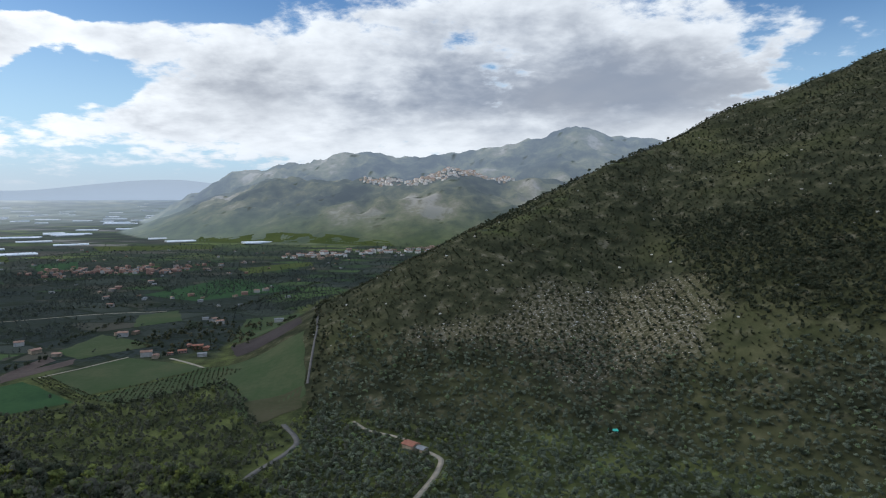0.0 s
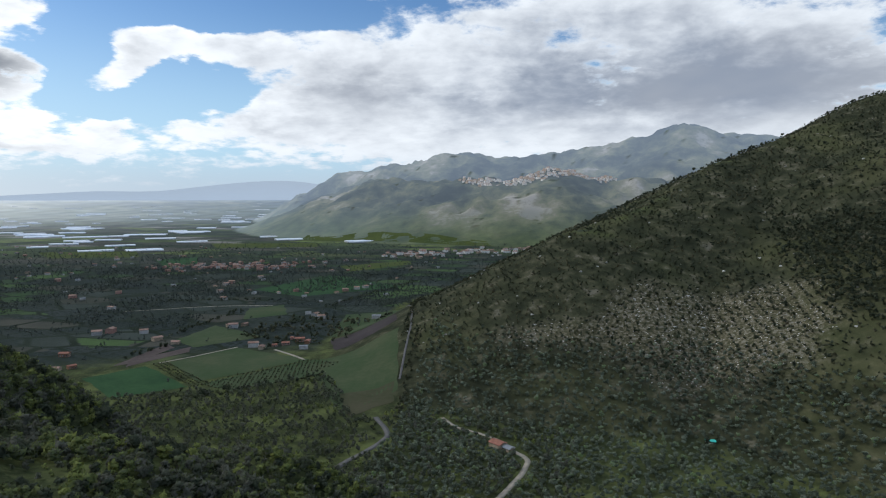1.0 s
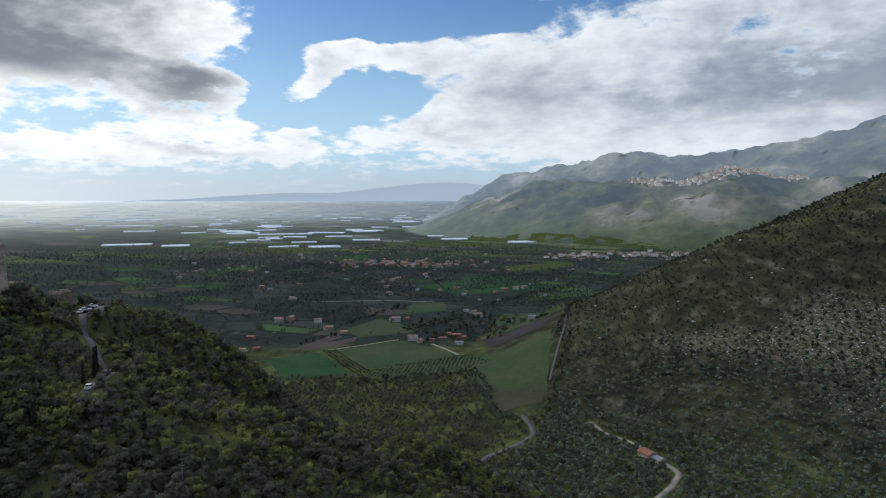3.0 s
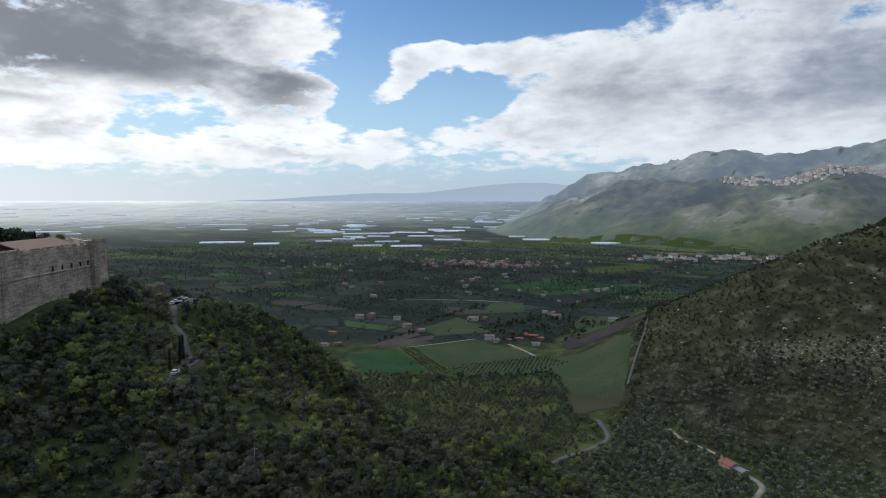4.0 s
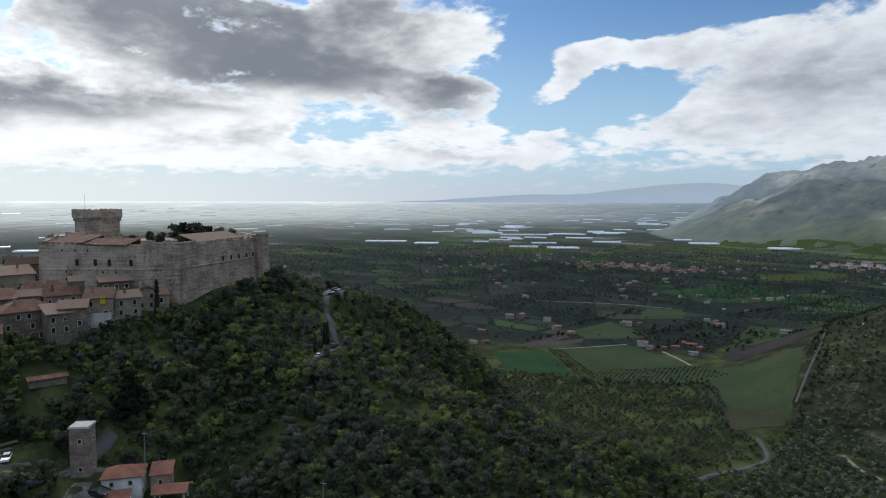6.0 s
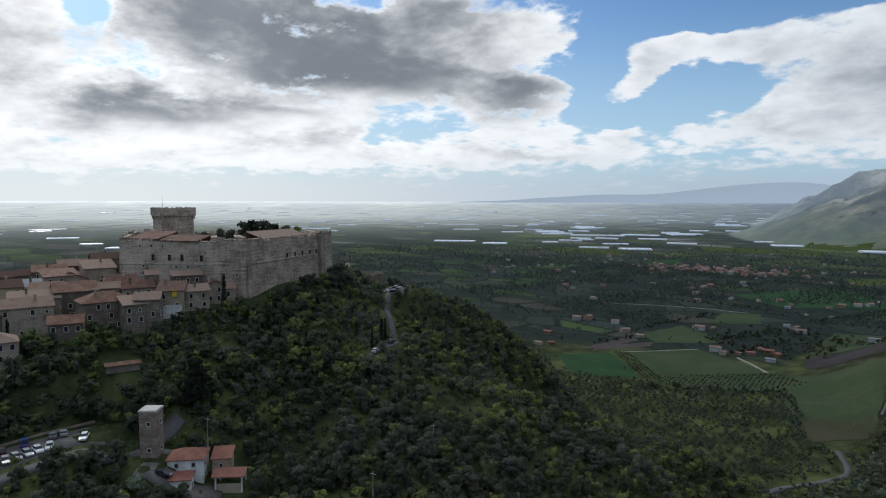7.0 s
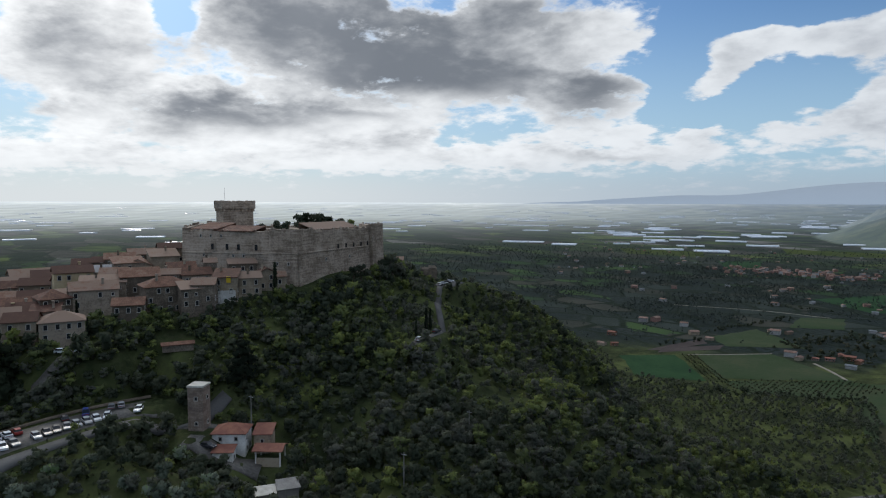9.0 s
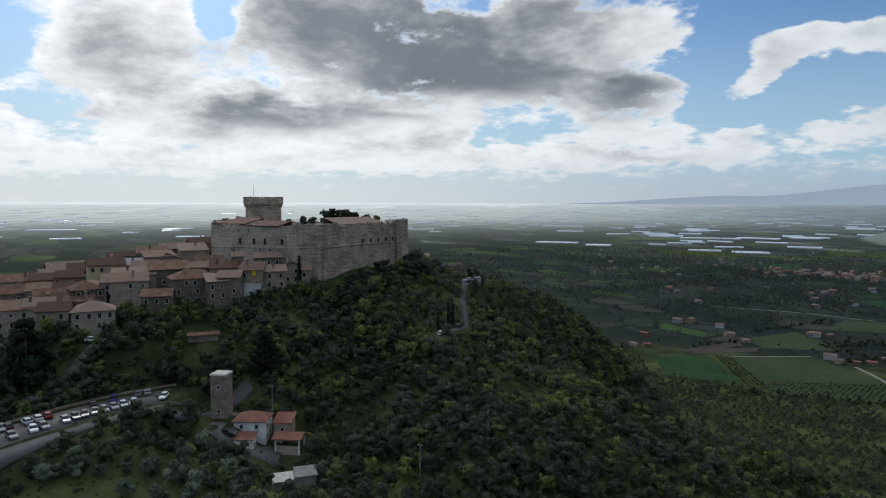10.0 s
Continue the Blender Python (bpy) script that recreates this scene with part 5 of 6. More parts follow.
old_house()
tarp = empty("tarpaulin", pose(111, 412, ground_at(111, 412)), "teal tarpaulin over a shelter in the olive grove", "shelter")
part("sheet", gable(Shape(), 5.5, 3.5, 1.6, 0.5), TEAL, tarp)
for sx in (-2.4, 2.4):
    for sy in (-1.6, 1.6):
        part("post", Shape().box(sx, sy, -0.5, 0.12, 0.12, 2.1), METAL, tarp)


# ---- greenhouses ----
def drawn_in(x, y):
    """Place and scale of something that lies beyond the drawn-in edge of the land."""
    d = math.hypot(x, y)
    if d <= FAR:
        return x, y, 1.0
    r = FAR + 1900.0 * (1 - FAR / d) / 0.965
    return x * r / d, y * r / d, r / d


def greenhouse_mesh():
    prof = [(-25.0, -1.5), (-25.0, 1.6)]
    for k in range(5):
        prof += [(-20 + k * 10 - math.cos(math.pi * i / 6) * 4.99, 1.8 + math.sin(math.pi * i / 6) * 2.6) for i in range(7)]
    prof += [(25.0, 1.6), (25.0, -1.5)]
    n = len(prof)
    v = [(x, y, z) for x in (-42, 42) for y, z in prof]
    return Shape().add(v, [(i, n + i, n + (i + 1) % n, (i + 1) % n) for i in range(n)] + [tuple(range(n)), tuple(range(n, 2 * n))[::-1]])


HOUSE_OF_FILM = empty("greenhouse", pose(-1640, 1600, ground_at(-1640, 1600), 0, 0, 40), "long white plastic-covered greenhouse block on the plain", "greenhouse", "greenhouses")
part("tunnel_roof", greenhouse_mesh(), FILM, HOUSE_OF_FILM)


def film_house(x, y, turn, k=1.0, long=1.0):
    X, Y, s = drawn_in(x, y)
    r = math.hypot(X, Y)
    if ground_at(X, Y) > EYE * max(0.0, 1 - r / float(true_reach(r))) + 5:
        return
    copy_thing(HOUSE_OF_FILM, pose(X, Y, ground_at(X, Y), 0, 0, turn) @ Matrix.Diagonal((s * k * long, s * k, s, 1)))


G = random.Random(5)
for cx, cy, n, sx, sy in ((-1560, 1750, 7, 120, 60), (-1300, 2050, 6, 140, 60), (-1900, 2300, 6, 200, 60), (-1450, 2600, 10, 240, 90), (-950, 2450, 5, 120, 60), (-2000, 3000, 9, 300, 120), (-1400, 3600, 12, 350, 160), (-2600, 2500, 8, 250, 120), (-2900, 3700, 12, 500, 250),
                          (-1900, 4800, 14, 500, 300), (-3600, 1900, 10, 300, 200), (-4200, 3200, 14, 600, 400), (-3000, 6000, 18, 1200, 600), (-5500, 1500, 14, 900, 600), (-5000, 5000, 20, 1500, 1000), (-8000, 3000, 22, 1800, 1500), (-7000, 8000, 24, 2500, 1500), (-10000, 1500, 20, 2000, 1500), (-2900, 350, 8, 250, 160), (-4500, -100, 12, 500, 200), (-2300, 900, 6, 150, 90), (-6200, 600, 14, 800, 300)):
    for _ in range(n):
        d = math.hypot(cx, cy)
        film_house(G.gauss(cx, sx * 1.9), G.gauss(cy, sy * 2.6), math.degrees(math.atan2(cy, cx)) + 90 + G.choice((0, 0, 12, -8)), G.uniform(0.3, 0.8) * (1 + d / 7000), G.uniform(0.8, 2.2))


# ---- cars ----
def car_proto(x, y, z, turn, paint_mat, label, length=4.2, tall=1.5):
    e = empty("car", pose(x, y, z, 0, 0, turn), label, "car", "parked cars")
    L, W = length, 1.72
    body = Shape()
    prof = [(-L / 2, 0.30), (L / 2, 0.30), (L / 2, 0.62), (L / 2 - 0.12, 0.78), (L * 0.22, 0.92), (-L / 2 + 0.1, 0.96), (-L / 2, 0.8)]
    n = len(prof)
    body.add([(a, -W / 2, b) for a, b in prof] + [(a, W / 2, b) for a, b in prof], [tuple(range(n)), tuple(range(n, 2 * n))[::-1]] + [((i + 1) % n, i, n + i, n + (i + 1) % n) for i in range(n)])
    part("body", body, paint_mat, e)
    cab = Shape().add([(-L * 0.43, -0.80, 0.93), (L * 0.20, -0.80, 0.91), (L * 0.20, 0.80, 0.91), (-L * 0.43, 0.80, 0.93), (-L * 0.36, -0.64, tall - 0.08), (L * 0.02, -0.64, tall - 0.08), (L * 0.02, 0.64, tall - 0.08), (-L * 0.36, 0.64, tall - 0.08)],
                      [(0, 1, 5, 4), (1, 2, 6, 5), (2, 3, 7, 6), (3, 0, 4, 7), (4, 5, 6, 7)])
    part("cabin", cab, GLASS, e)
    part("roof", Shape().box(-L * 0.17, 0, tall - 0.08, L * 0.40, 1.32, 0.08, 0, 0.05), paint_mat, e)
    for sx in (-1, 1):
        for sy in (-1, 1):
            ring = Shape().tube(0, 0, -0.1, 0.1, 0.31, 0.31, 12)
            w = part("wheel", ring, TYRE, e)
            w.matrix_basis = pose(sx * L * 0.31, sy * 0.80, 0.31, 90)
        part("headlight" if sx > 0 else "tail_light", Shape().box(sx * (L / 2 + 0.005), 0, 0.6, 0.04, 1.5, 0.14), WHITE if sx > 0 else PAINTS[3], e)
    return e


def on_park(u, v):
    """A place on the car park: u metres along it from its far end, v across."""
    p = np.array(CAR_PARK[::-1], float)
    for a, b in zip(p, p[1:]):
        n = np.linalg.norm(b - a)
        if u <= n:
            d = (b - a) / n
            q = a + d * u + np.array([-d[1], d[0]]) * v
            return q[0], q[1], math.degrees(math.atan2(d[1], d[0]))
        u -= n
    return p[-1][0], p[-1][1], 0.0


PARK_Z = 91.0 + 0.14
CAR_NAMES = ["white hatchback parked in the car park", "silver car parked in the car park", "black car parked in the car park", "dark red car parked in the car park", "blue van parked in the car park", "grey car parked in the car park"]
CAR_PROTOS = []
for i, (u, v, turn) in enumerate(((4, 2.5, 60), (18, 3.0, 75), (25.5, 3.0, 70), (31, -4.2, 250), (14.5, -4.0, 240), (42, -4.2, 70))):
    x, y, way = on_park(u, v)
    CAR_PROTOS.append(car_proto(x, y, max(PARK_Z, ground_at(x, y) + 0.16), way + turn, PAINTS[i], CAR_NAMES[i], 4.2 if i != 4 else 4.8, 1.48 if i != 4 else 2.0))
CR = random.Random(9)
for i, u, v in ((0, 15.5, 3), (0, 12, 3.2), (2, 28.2, 3), (1, 20.6, 3), (5, 23.0, 3), (1, 30.8, 3), (5, 36, 3), (0, 38.5, 3), (0, 33.5, -4.2), (0, 36.1, -4.2), (2, 20, -4), (5, 9, -4.5), (1, 6.5, -4.5), (0, 50, 1), (2, 40.5, -4.2), (5, 44, 3)):
    x, y, way = on_park(u, v)
    copy_thing(CAR_PROTOS[i], pose(x, y, max(PARK_Z, ground_at(x, y) + 0.16), 0, 0, way + (72 if v > 0 else 255) + CR.uniform(-5, 5)))
for i, x, y, turn in ((0, -243, 196, 60), (2, -246, 200, 60), (0, -249, 204, 60), (0, -240, 191, 130), (2, -163, 141, 120), (0, -154, 128, 125), (0, -168, 17, 60), (0, -166, 22, 60), (2, -124, 47, 40)):
    copy_thing(CAR_PROTOS[i], pose(x, y, ground_at(x, y) + 0.42, 0, 0, turn))

small_house(-167, 48, 9, 3.5, 2.2, 84, HOUSE_STONE, ROOF_TILE, "low tile-roofed outbuilding among the bushes", "", "outbuilding", windows=False)

# ---- gate house, ruin on the saddle, terrace walls ----
def build_ruin(x, y, z, turn):
    """Four broken walls with no roof."""
    e = empty("ruin", pose(x, y, z, 0, 0, turn), "roofless pale stone ruin on the saddle", "ruin")
    for wx, wy, w, d, h in ((0, -2.7, 9.0, 0.6, 4.6), (0, 2.7, 9.0, 0.6, 5.4), (-4.2, 0, 0.6, 4.8, 5.0), (4.2, 0, 0.6, 4.8, 3.4)):
        part("wall", Shape().box(wx, wy, -1.5, w, d, h + 1.5, 0, 0.06).box(wx + w * 0.2, wy + d * 0.1, h - 0.05, w * 0.45, d * 0.8, 0.8, 0, 0.05), HOUSE_STONE, e)


build_ruin(-262, 198, ground_at(-262, 198), 60)
house(-272, 182, 117.5, 9, 7, 60, PINK, ROOF_TILE, "gable", "brick-red house behind the castle", "", "small", False)


# ---- woods, groves and scrub ----
def dist_to_line(X, Y, p):
    best = np.full(X.shape, 1e9)
    for (ax, ay), (bx, by) in zip(p[:-1], p[1:]):
        t = np.clip(((X - ax) * (bx - ax) + (Y - ay) * (by - ay)) / ((bx - ax) ** 2 + (by - ay) ** 2), 0, 1)
        best = np.minimum(best, np.hypot(X - ax - t * (bx - ax), Y - ay - t * (by - ay)))
    return best


HOUSES = np.array([(o.location.x, o.location.y) for o in scene.objects if o.parent is None and o.name.split(".")[0] in ("house", "shed", "pergola", "lookout_tower", "tarpaulin", "ruin")])


def free(X, Y, gap=1.6):
    """True where neither road, house nor castle stands."""
    ok = np.ones(X.shape, bool)
    for p, half in KEEP_OFF:
        near = (X > p[:, 0].min() - 9) & (X < p[:, 0].max() + 9) & (Y > p[:, 1].min() - 9) & (Y < p[:, 1].max() + 9)
        if near.any():
            ok[near] &= dist_to_line(X[near], Y[near], p) > half + gap
    for i in range(0, len(X), 4000):
        s = slice(i, i + 4000)
        ok[s] &= np.min(np.hypot(X[s, None] - HOUSES[None, :, 0], Y[s, None] - HOUSES[None, :, 1]), axis=1) > 6.5
    castle = (np.abs((X + 245) * 0.8 + (Y - 105) * 0.6) < 52) & (np.abs((Y - 105) * 0.8 - (X + 245) * 0.6) < 34) & (X < -196 - np.abs(Y - 97) * 0.55)
    walls = dist_to_line(X, Y, np.array([(-234.0, 63), (-203, 90), (-193.5, 97), (-199.5, 106), (-224, 147)])) < 8.5
    castle = castle | walls
    village = (X < -186) & (X > -300) & (Y > -30) & (Y < 80)
    return ok & ~castle & ~village


def in_view(X, Y):
    a = np.degrees(np.arctan2(-(X - 25), Y - 5))
    return (a > -46) & (a < 106)


def clumps(X, Y, size, seed):
    return np.clip(0.5 + 0.75 * waves(X, Y, size, seed), 0, 1)


def meadow(X, Y):
    """Open grass on the shoulder below the gate, and under the cottage."""
    a = np.exp(-(((X + 136) / 17) ** 2 + ((Y - 152) / 13) ** 2) ** 2)
    b = np.exp(-(((X + 98) / 16) ** 2 + ((Y - 15) / 30) ** 2) ** 2)
    c = np.exp(-(((X + 118) / 9) ** 2 + ((Y - 78) / 6) ** 2) ** 2)
    return np.maximum(np.maximum(a * 0.85, b * 0.65), c * 0.6)


def slope_keep(X, Y):
    return free(X, Y) * in_view(X, Y) * (height(X, Y) > 3) * (1 - meadow(X, Y)) * (0.88 + 0.12 * clumps(X, Y, 40, 51))


spots = scatter(1, -285, -30, -40, 345, 3.9, slope_keep)
RW = np.random.RandomState(4)
patchy = np.clip(clumps(spots[:, 0], spots[:, 1], 55, 52) * 0.62 + RW.uniform(0, 0.42, len(spots)), 0, 0.999) * 0.82 + 0.1 * RW.uniform(0, 1, len(spots))
sizes = RW.uniform(0.6, 1.3, len(spots)) * (0.8 + 0.45 * clumps(spots[:, 0], spots[:, 1], 70, 53))
close = np.hypot(spots[:, 0] - 35, spots[:, 1] - 8) < 198
for some, kinds in ((close, WOOD_KINDS), (~close, WOOD_FAR_KINDS)):
    wood("woodland", kinds, spots[some], sizes[some], LEAF_WOOD, "dense mixed woodland of oak and olive on the castle hill", "woods", np.clip(patchy[some], 0, 1))
spots = scatter(21, -190, -128, -40, 112, 3.1, lambda X, Y: free(X, Y, 0.8) * in_view(X, Y) * 0.9)
wood("thicket", WOOD_FAR_KINDS, spots, RW.uniform(0.5, 0.95, len(spots)), LEAF_WOOD, "dark thicket of bushes and small trees below the village", "bushes", RW.uniform(0, 0.5, len(spots)))
spots = scatter(12, -285, -30, -40, 345, 3.4, lambda X, Y: slope_keep(X, Y) * 0.55)
wood("undergrowth", SCRUB_KINDS, spots, RW.uniform(0.6, 1.3, len(spots)), LEAF_WOOD, "green bushes between the trees", "bushes", RW.uniform(0, 0.85, len(spots)))


spots = scatter(31, -150, -56, -34, 112, 1.9, lambda X, Y: free(X, Y, 0.4) * in_view(X, Y) * (0.15 + 0.7 * clumps(X, Y, 16, 71)))
wood("rough_grass", SCRUB_KINDS, spots, RW.uniform(0.16, 0.5, len(spots)), LEAF_SCRUB, "tufts of rough grass and weeds on the terraces", "grass", RW.uniform(0, 0.95, len(spots)))


def valley_keep(X, Y):
    edge = np.interp(X, [-420, -332, -279, -246, -179, -171, -122, -99, -92], [500, 440, 470, 476, 530, 524, 424, 440, 700])
    fields = Y > edge
    return free(X, Y) * in_view(X, Y) * (height(X, Y) <= 3.2) * ~fields * (0.62 + 0.38 * clumps(X, Y, 45, 54))


spots = scatter(2, -430, 30, 230, 560, 4.15, valley_keep)
wood("valley_woods", VALLEY_KINDS, spots, RW.uniform(0.45, 1.05, len(spots)), LEAF_WOOD, "leafy trees and thickets in the valley", "woods", np.clip(clumps(spots[:, 0], spots[:, 1], 40, 55) * 0.6 + RW.uniform(0, 0.4, len(spots)), 0, 1))


def bare_at(X, Y):
    return cover_of(X, Y, height(X, Y))[2]


def grove_keep(X, Y):
    low = np.clip((np.where(X > 230, 66, 46) - height(X, Y)) / 14, 0, 1)
    return free(X, Y) * in_view(X, Y) * low * (0.72 + 0.28 * clumps(X, Y, 50, 56))


spots = scatter(3, -90, 470, 285, 620, 4.1, grove_keep)
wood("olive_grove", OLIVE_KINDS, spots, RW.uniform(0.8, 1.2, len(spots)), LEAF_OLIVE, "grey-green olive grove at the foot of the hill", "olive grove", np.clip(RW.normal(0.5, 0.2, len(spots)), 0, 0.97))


def scrub_keep(X, Y):
    return in_view(X, Y) * (height(X, Y) > 24) * (0.62 + 0.38 * clumps(X, Y, 70, 57)) * (1 - 0.55 * bare_at(X, Y))


spots = scatter(4, -120, 780, 330, 1010, 5.2, scrub_keep)
wood("hill_scrub", SCRUB_KINDS, spots, RW.uniform(0.7, 1.7, len(spots)), LEAF_SCRUB, "low evergreen scrub on the limestone hillside", "scrub", np.clip(clumps(spots[:, 0], spots[:, 1], 90, 58) * 0.7 + RW.uniform(0, 0.3, len(spots)), 0, 1))


def oak_keep(X, Y):
    band = np.clip(2.6 - np.abs((Y - 540) + 0.80 * (X - 300)) / 50, 0, 1) * np.clip((X - 205 - 0.1 * (Y - 500)) / 18, 0, 1)
    return in_view(X, Y) * np.clip(band + 0.10 * clumps(X, Y, 60, 59), 0, 1) * (1 - bare_at(X, Y))


spots = scatter(5, 60, 640, 300, 940, 4.7, oak_keep)
wood("oak_wood", FAR_KINDS, spots, RW.uniform(0.7, 1.15, len(spots)), LEAF_OAK, "dark evergreen oaks on the hillside", "woods")
spots = np.stack([RW.uniform(-10, 560, 120), np.zeros(120)], -1)
spots[:, 1] = np.interp(spots[:, 0], [-30, 60, 190, 330, 500, 760], [690, 830, 930, 975, 1000, 960]) + RW.uniform(-6, 6, 120)
wood("ridge_trees", FAR_KINDS, spots, RW.uniform(0.4, 0.9, 120), LEAF_DARK, "dark bushes along the ridge line", "bushes")


def farm_keep(X, Y):
    hedge = np.minimum(np.abs(np.sin((X * 0.8 + Y * 0.6) / 42 + waves(X, Y, 300, 60))), np.abs(np.sin((Y * 0.8 - X * 0.6) / 58 + waves(X, Y, 300, 61))))
    fields = (Y < 880) & (X < -95) & (Y > 428) & (X > -420)
    open_ = 0.06 + 0.94 * (hedge < 0.13)
    groves = np.clip((clumps(X, Y, 260, 62) - 0.42) * 4, 0, 1) * (Y > 700)
    return free(X, Y, 0.5) * in_view(X, Y) * (height(X, Y) < 5) * np.maximum(open_ * 0.5, groves * 0.9) * np.where(fields, 0.12, 1.0)


spots = scatter(6, -900, -60, 420, 1300, 7.6, farm_keep)
wood("farmland_trees", TINY_KINDS, spots, RW.uniform(0.4, 0.95, len(spots)), LEAF_GROVE, "hedges, groves and trees of the farmland", "trees")
spots = scatter(13, -1750, -900, 250, 1300, 14.0, lambda X, Y: in_view(X, Y) * (height(X, Y) < 8) * (0.15 + 0.75 * clumps(X, Y, 220, 66)))
wood("western_groves", TINY_KINDS, spots, RW.uniform(0.5, 1.0, len(spots)), LEAF_GROVE, "olive groves on the plain beyond the castle hill", "olive grove")
spots = scatter(7, -2000, 120, 1100, 2500, 14.0, lambda X, Y: in_view(X, Y) * (height(X, Y) < 8) * np.clip((2400 - np.hypot(X, Y)) / 500, 0, 1) * (0.2 + 0.8 * clumps(X, Y, 300, 63)))
wood("distant_groves", TINY_KINDS, spots, RW.uniform(0.5, 1.05, len(spots)), LEAF_GROVE, "far olive groves of the plain", "olive grove")

gx, gy = np.meshgrid(np.arange(-40, 290, 7.6), np.arange(420, 640, 6.6))
spots = np.stack([gx.ravel(), gy.ravel() + 0.12 * gx.ravel() - 20], -1) + RW.normal(0, 0.8, (gx.size, 2))
spots = spots[bare_at(spots[:, 0], spots[:, 1]) > 0.15]
wood("terraced_olives", OLIVE_KINDS, spots, RW.uniform(0.72, 1.08, len(spots)), LEAF_OAK, "small olive trees in rows on the stony clearing", "olive trees")

# rows of young olives between the fields
line = []
for j in range(8):
    for i in range(24):
        u, v = i / 23, (j + 0.5) / 8
        line.append((-277 + 65 * u + 35 * v, 493 + 85 * u - 18 * v))
for j in range(4):
    for i in range(20):
        u, v = i / 19, (j + 0.5) / 4
        line.append((-349 + 72 * u + 6 * v, 537 - 57 * u + 15 * v))
line = np.array(line)
wood("young_olives", FAR_KINDS, line, RW.uniform(0.36, 0.5, len(line)), LEAF_SCRUB, "rows of young olive trees between fields", "olive trees")
line = np.array([(-60 + i * 4.6 + (j % 2) * 2.0, 345 + j * 4.4) for j in range(12) for i in range(14)], float)
line = line[free(line[:, 0], line[:, 1])]
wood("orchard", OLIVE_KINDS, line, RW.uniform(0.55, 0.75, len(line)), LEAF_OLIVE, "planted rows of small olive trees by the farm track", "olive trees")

spots = np.stack([RW.uniform(-325, -200, 150), RW.uniform(640, 790, 150)], -1)
spots = spots[free(spots[:, 0], spots[:, 1])]
wood("farm_trees", FAR_KINDS, spots, RW.uniform(0.6, 1.2, len(spots)), LEAF_SCRUB, "dark trees and shrubs round the farm", "trees")
# belts of trees and hedges between the fields
for p, step in (([(-321, 676), (-279, 815)], 3.2), ([(-408, 658), (-402, 827)], 3.5), ([(-298, 873), (-223, 1170)], 4.0), ([(-604, 873), (-394, 920)], 4.0), ([(-302, 431), (-262, 457), (-182, 527)], 3.4), ([(-179, 710), (-171, 811)], 3.2), ([(-389, 558), (-382, 619)], 3.4), ([(-272, 619), (-267, 696)], 3.4)):
    p = np.array(p, float)
    s = np.concatenate([[0], np.cumsum(np.hypot(*np.diff(p, axis=0).T))])
    u = np.arange(0, s[-1], step)
    line = np.stack([np.interp(u, s, p[:, 0]), np.interp(u, s, p[:, 1])], -1) + RW.normal(0, 2.6, (len(u), 2))
    line = line[free(line[:, 0], line[:, 1])]
    wood("tree_belt", FAR_KINDS, line, RW.uniform(0.45, 1.0, len(line)), LEAF_OAK, "belt of dark trees and hedge between the fields", "hedge")
# field hedge and tall trees at the farm
line = np.array([(-95 - 0.3 * i - 14 * (i > 40), 440 + i * 3.4) for i in range(110)], float) + RW.normal(0, 1.8, (110, 2))
wood("hedgerow", FAR_KINDS, line, RW.uniform(0.5, 1.0, 110), LEAF_SCRUB, "overgrown hedge along the road", "hedge")


# ---- rocks of the cleared slope ----
def stone_mesh(seed):
    r = random.Random(seed)
    bm = bmesh.new()
    bmesh.ops.create_icosphere(bm, subdivisions=1, radius=0.6)
    for v in bm.verts:
        v.co *= r.uniform(0.65, 1.25)
        v.co.z *= 0.7
    me = bpy.data.meshes.new("boulder")
    bm.to_mesh(me)
    bm.free()
    v = np.array([q.co[:] for q in me.vertices])
    t = np.array([[v[i] for i in p.vertices] for p in me.polygons])
    nor = np.cross(t[:, 1] - t[:, 0], t[:, 2] - t[:, 0])
    nor /= np.linalg.norm(nor, axis=1)[:, None]
    return np.concatenate([t, np.repeat(nor[:, None], 3, 1)], 2)


STONES = [stone_mesh(k) for k in range(5)]
spots = scatter(8, -40, 330, 430, 640, 2.7, lambda X, Y: np.maximum(bare_at(X, Y) * 0.5, 0.3 * np.exp(-(((X - 0) / 45) ** 2 + ((Y - 520) / 18) ** 2))))
wood("boulders", STONES, spots, RW.uniform(0.5, 1.5, len(spots)), ROCK, "pale limestone rocks on the cleared slope", "rocks")
spots = scatter(9, -120, 760, 480, 1000, 17.0, lambda X, Y: in_view(X, Y) * (height(X, Y) > 25) * 0.30 * clumps(X, Y, 110, 64))
wood("outcrops", STONES, spots, RW.uniform(0.8, 3.2, len(spots)), ROCK, "limestone outcrops among the scrub", "rocks")

# ---- single trees ----
TR = random.Random(17)
SINGLE = [tree("tree", WOOD_KINDS[i % 7], -70 - 9 * i, 92 + 7 * i, 1.0 + 0.06 * i, LEAF_WOOD, lab, "tree", i, "single trees", tint=tn) for i, (lab, tn) in enumerate((("bright green young oak on the slope", 0.78), ("grey-green olive tree on the slope", 0.55), ("dark evergreen oak on the slope", 0.12), ("yellow-green leafy tree on the slope", 0.86), ("dark green bushy tree on the slope", 0.3)))]
placed = 0
while placed < 150:
    x, y = TR.uniform(-128, -52), TR.uniform(55, 215)
    if not slope_keep(np.array([x]), np.array([y]))[0] > TR.random():
        continue
    k = TR.uniform(0.7, 1.2)
    copy_thing(SINGLE[TR.choice((0, 1, 1, 2, 2, 3, 4, 4))], pose(x, y, ground_at(x, y), 0, 0, TR.uniform(0, 360)) @ Matrix.Scale(k, 4))
    placed += 1
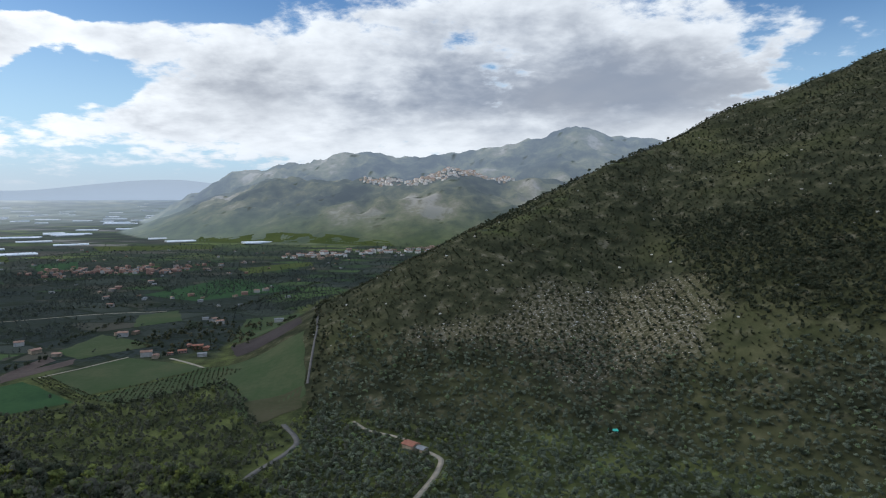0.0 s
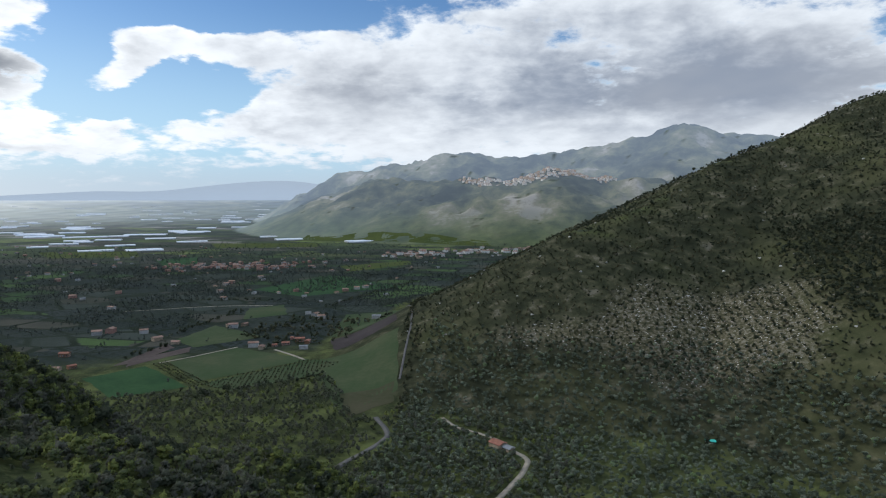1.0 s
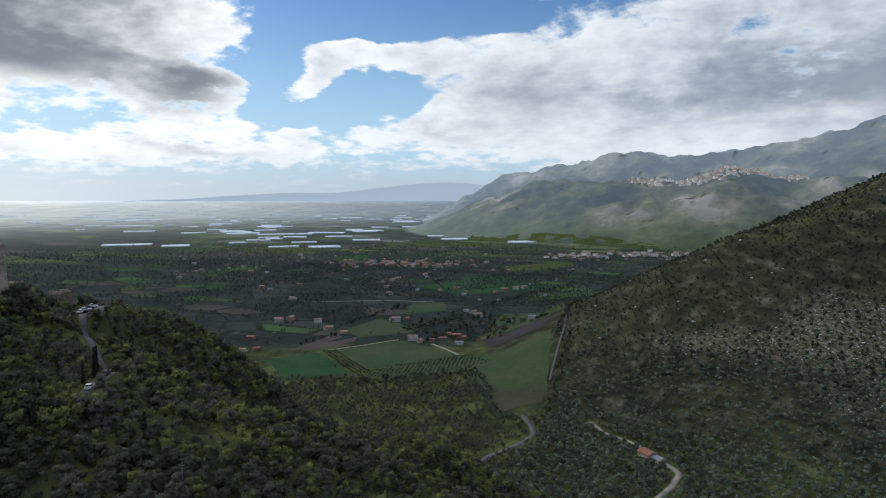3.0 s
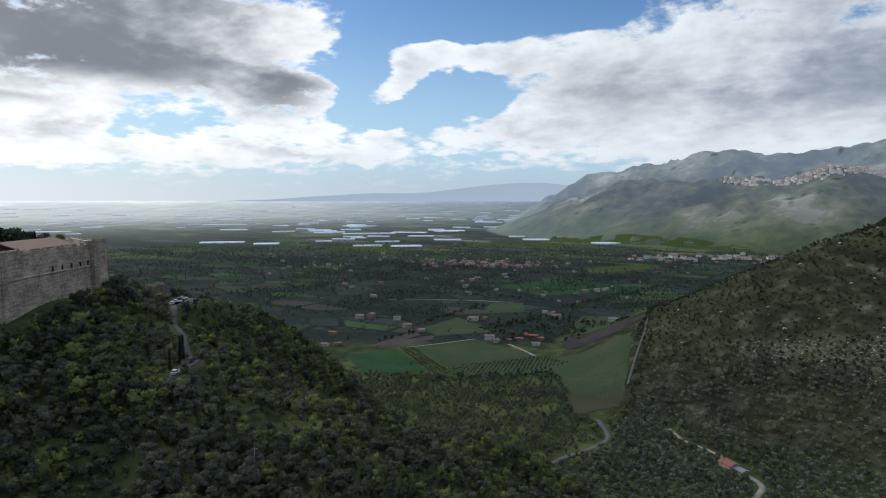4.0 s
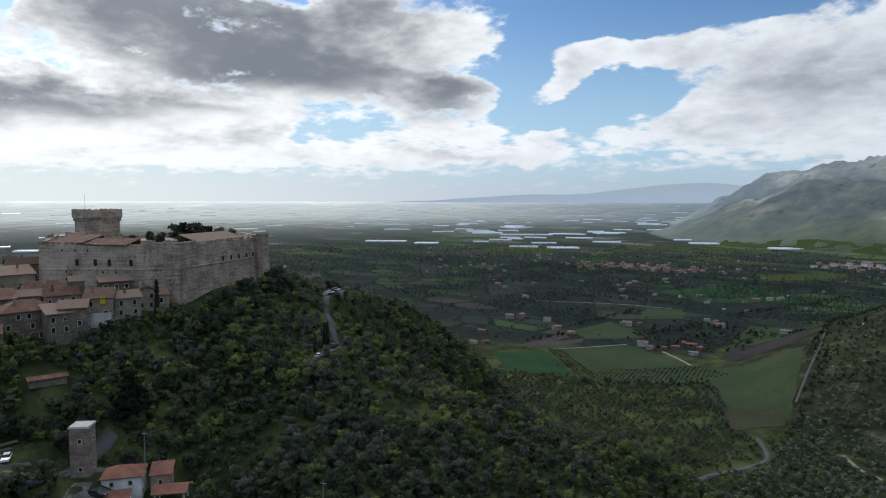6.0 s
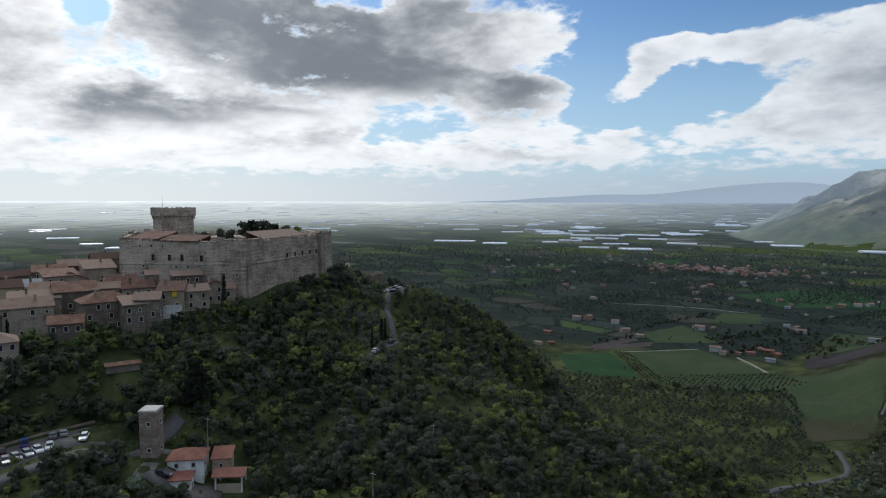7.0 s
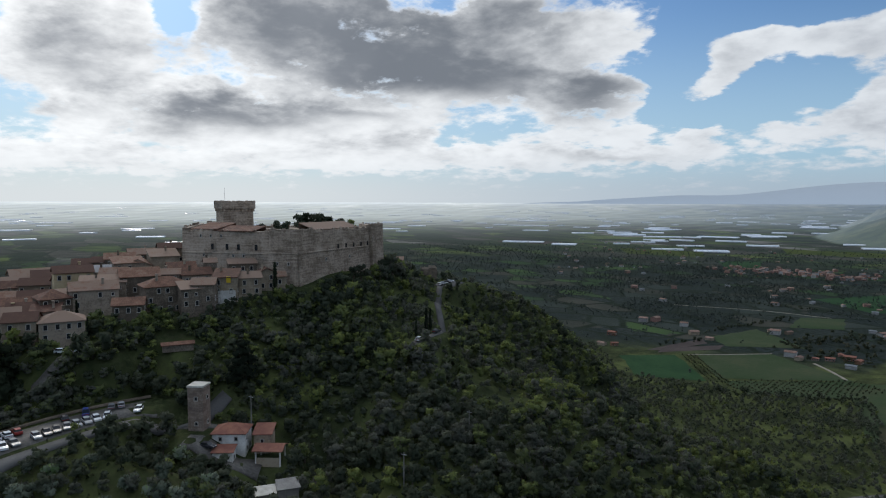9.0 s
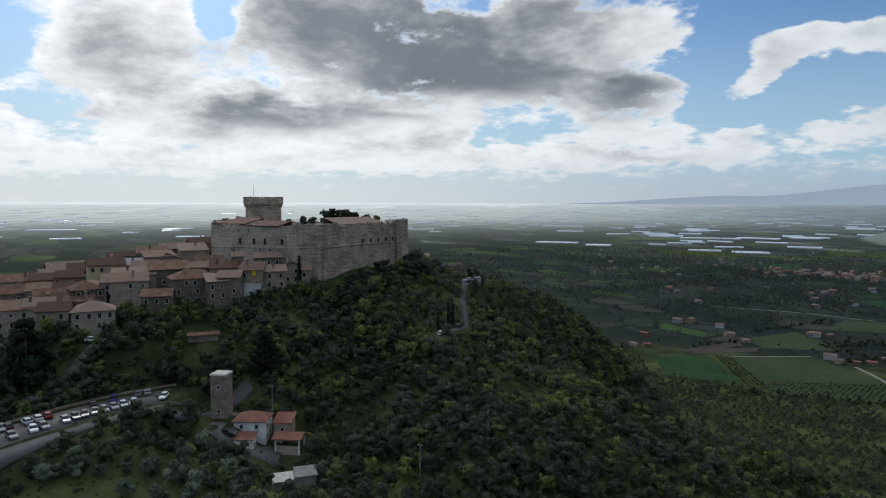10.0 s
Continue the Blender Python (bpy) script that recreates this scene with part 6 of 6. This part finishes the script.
for x, y, i, k in ((-129, 37, 3, 0.8), (-125, 35, 0, 0.75), (-133, 33, 3, 0.6), (-99, 67, 3, 1.0), (-94, 72, 0, 0.9), (-104, 75, 3, 1.1), (-116, 70, 0, 1.2), (-121, 41, 3, 0.7), (-108, 47, 2, 0.7)):
    copy_thing(SINGLE[i], pose(x, y, ground_at(x, y), 0, 0, x * 13 % 360) @ Matrix.Scale(k, 4))
# trees that stand against the castle's outer wall
for u, i, k in ((0.22, 4, 0.9), (0.36, 2, 1.2), (0.48, 4, 1.35), (0.60, 0, 1.2), (0.70, 2, 1.5), (0.80, 4, 1.5), (0.91, 3, 1.9), (1.02, 3, 2.3), (1.12, 0, 1.8)):
    x, y = -199.5 - 24.5 * u + 0.858 * 7.2, 106.0 + 41.0 * u + 0.513 * 7.2
    copy_thing(SINGLE[i], pose(x, y, ground_at(x, y) - 0.2, 0, 0, u * 400) @ Matrix.Scale(k, 4))
FULL_OLIVES = [crown_cloud(200 + i, 8, 28, 2.3, 3.9, 0.7, 0.36, 0.6) for i in range(2)]
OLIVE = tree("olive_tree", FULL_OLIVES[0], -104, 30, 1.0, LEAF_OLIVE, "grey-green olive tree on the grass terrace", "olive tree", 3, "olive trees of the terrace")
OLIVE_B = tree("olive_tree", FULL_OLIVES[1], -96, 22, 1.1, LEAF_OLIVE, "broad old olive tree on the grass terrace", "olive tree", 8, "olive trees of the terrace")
placed = 0
while placed < 70:
    x, y = TR.uniform(-124, -66), TR.uniform(-14, 46)
    if not free(np.array([x]), np.array([y]))[0]:
        continue
    copy_thing(TR.choice((OLIVE, OLIVE_B)), pose(x, y, ground_at(x, y), 0, 0, TR.uniform(0, 360)) @ Matrix.Scale(TR.uniform(0.75, 1.15), 4))
    placed += 1
CYP = tree("cypress", CYPRESS, -184.5, 85.0, 1.15, LEAF_DARK, "tall dark cypress below the castle wall", "cypress", 2, "cypresses", 0.12, 9.0)
for x, y, k in ((-160, 134.5, 0.8), (-166, 140, 0.7), (-158, 129, 0.6), (-268, 772, 0.6), (-262, 776, 0.7), (-256, 782, 0.65), (-274, 768, 0.5), (-176, 24, 0.6), (-189, 22, 0.6)):
    copy_thing(CYP, pose(x, y, ground_at(x, y), 0, 0, x * 7 % 360) @ Matrix.Scale(k, 4))
CEDAR = tree("cedar", np.concatenate([crown_cloud(300 + k, 7, 40, 6.2 - 1.1 * k, 4.0 + 2.4 * k, 2.6 + 2.4 * k, 0.55, 0.8) for k in range(5)]), -166, 0, 1.5, LEAF_DARK, "dark spreading cedar below the village", "cedar", 5, "", 0.5, 13.0)
copy_thing(CEDAR, pose(-146, 62, ground_at(-146, 62), 0, 0, 80) @ Matrix.Scale(0.7, 4))
for k, (x, y, s, m) in enumerate(((-238, 118, 0.95, LEAF_DARK), (-233, 122, 0.75, LEAF_DARK), (-244, 116, 0.8, LEAF_WOOD), (-250, 128, 0.9, LEAF_WOOD), (-243, 131, 0.7, LEAF_DARK), (-232, 106, 0.5, LEAF_WOOD), (-238, 104, 0.5, LEAF_WOOD), (-226, 112, 0.45, LEAF_WOOD), (-240, 122, 0.8, LEAF_DARK), (-236, 126, 0.7, LEAF_DARK), (-242, 98, 0.3, LEAF_WOOD), (-230, 116, 0.4, LEAF_DARK), (-247, 138, 0.6, LEAF_WOOD), (-240, 141, 0.5, LEAF_WOOD))):
    e = tree("garden_tree", WOOD_KINDS[k % 7], x, y, 1.5 * s + 0.7, m, "dark leafy tree in the castle garden", "tree", 30 + k, "castle garden trees")
    e.location.z = 133.0
copy_thing(CYP, pose(-234, 128, 133.0) @ Matrix.Scale(0.62, 4))
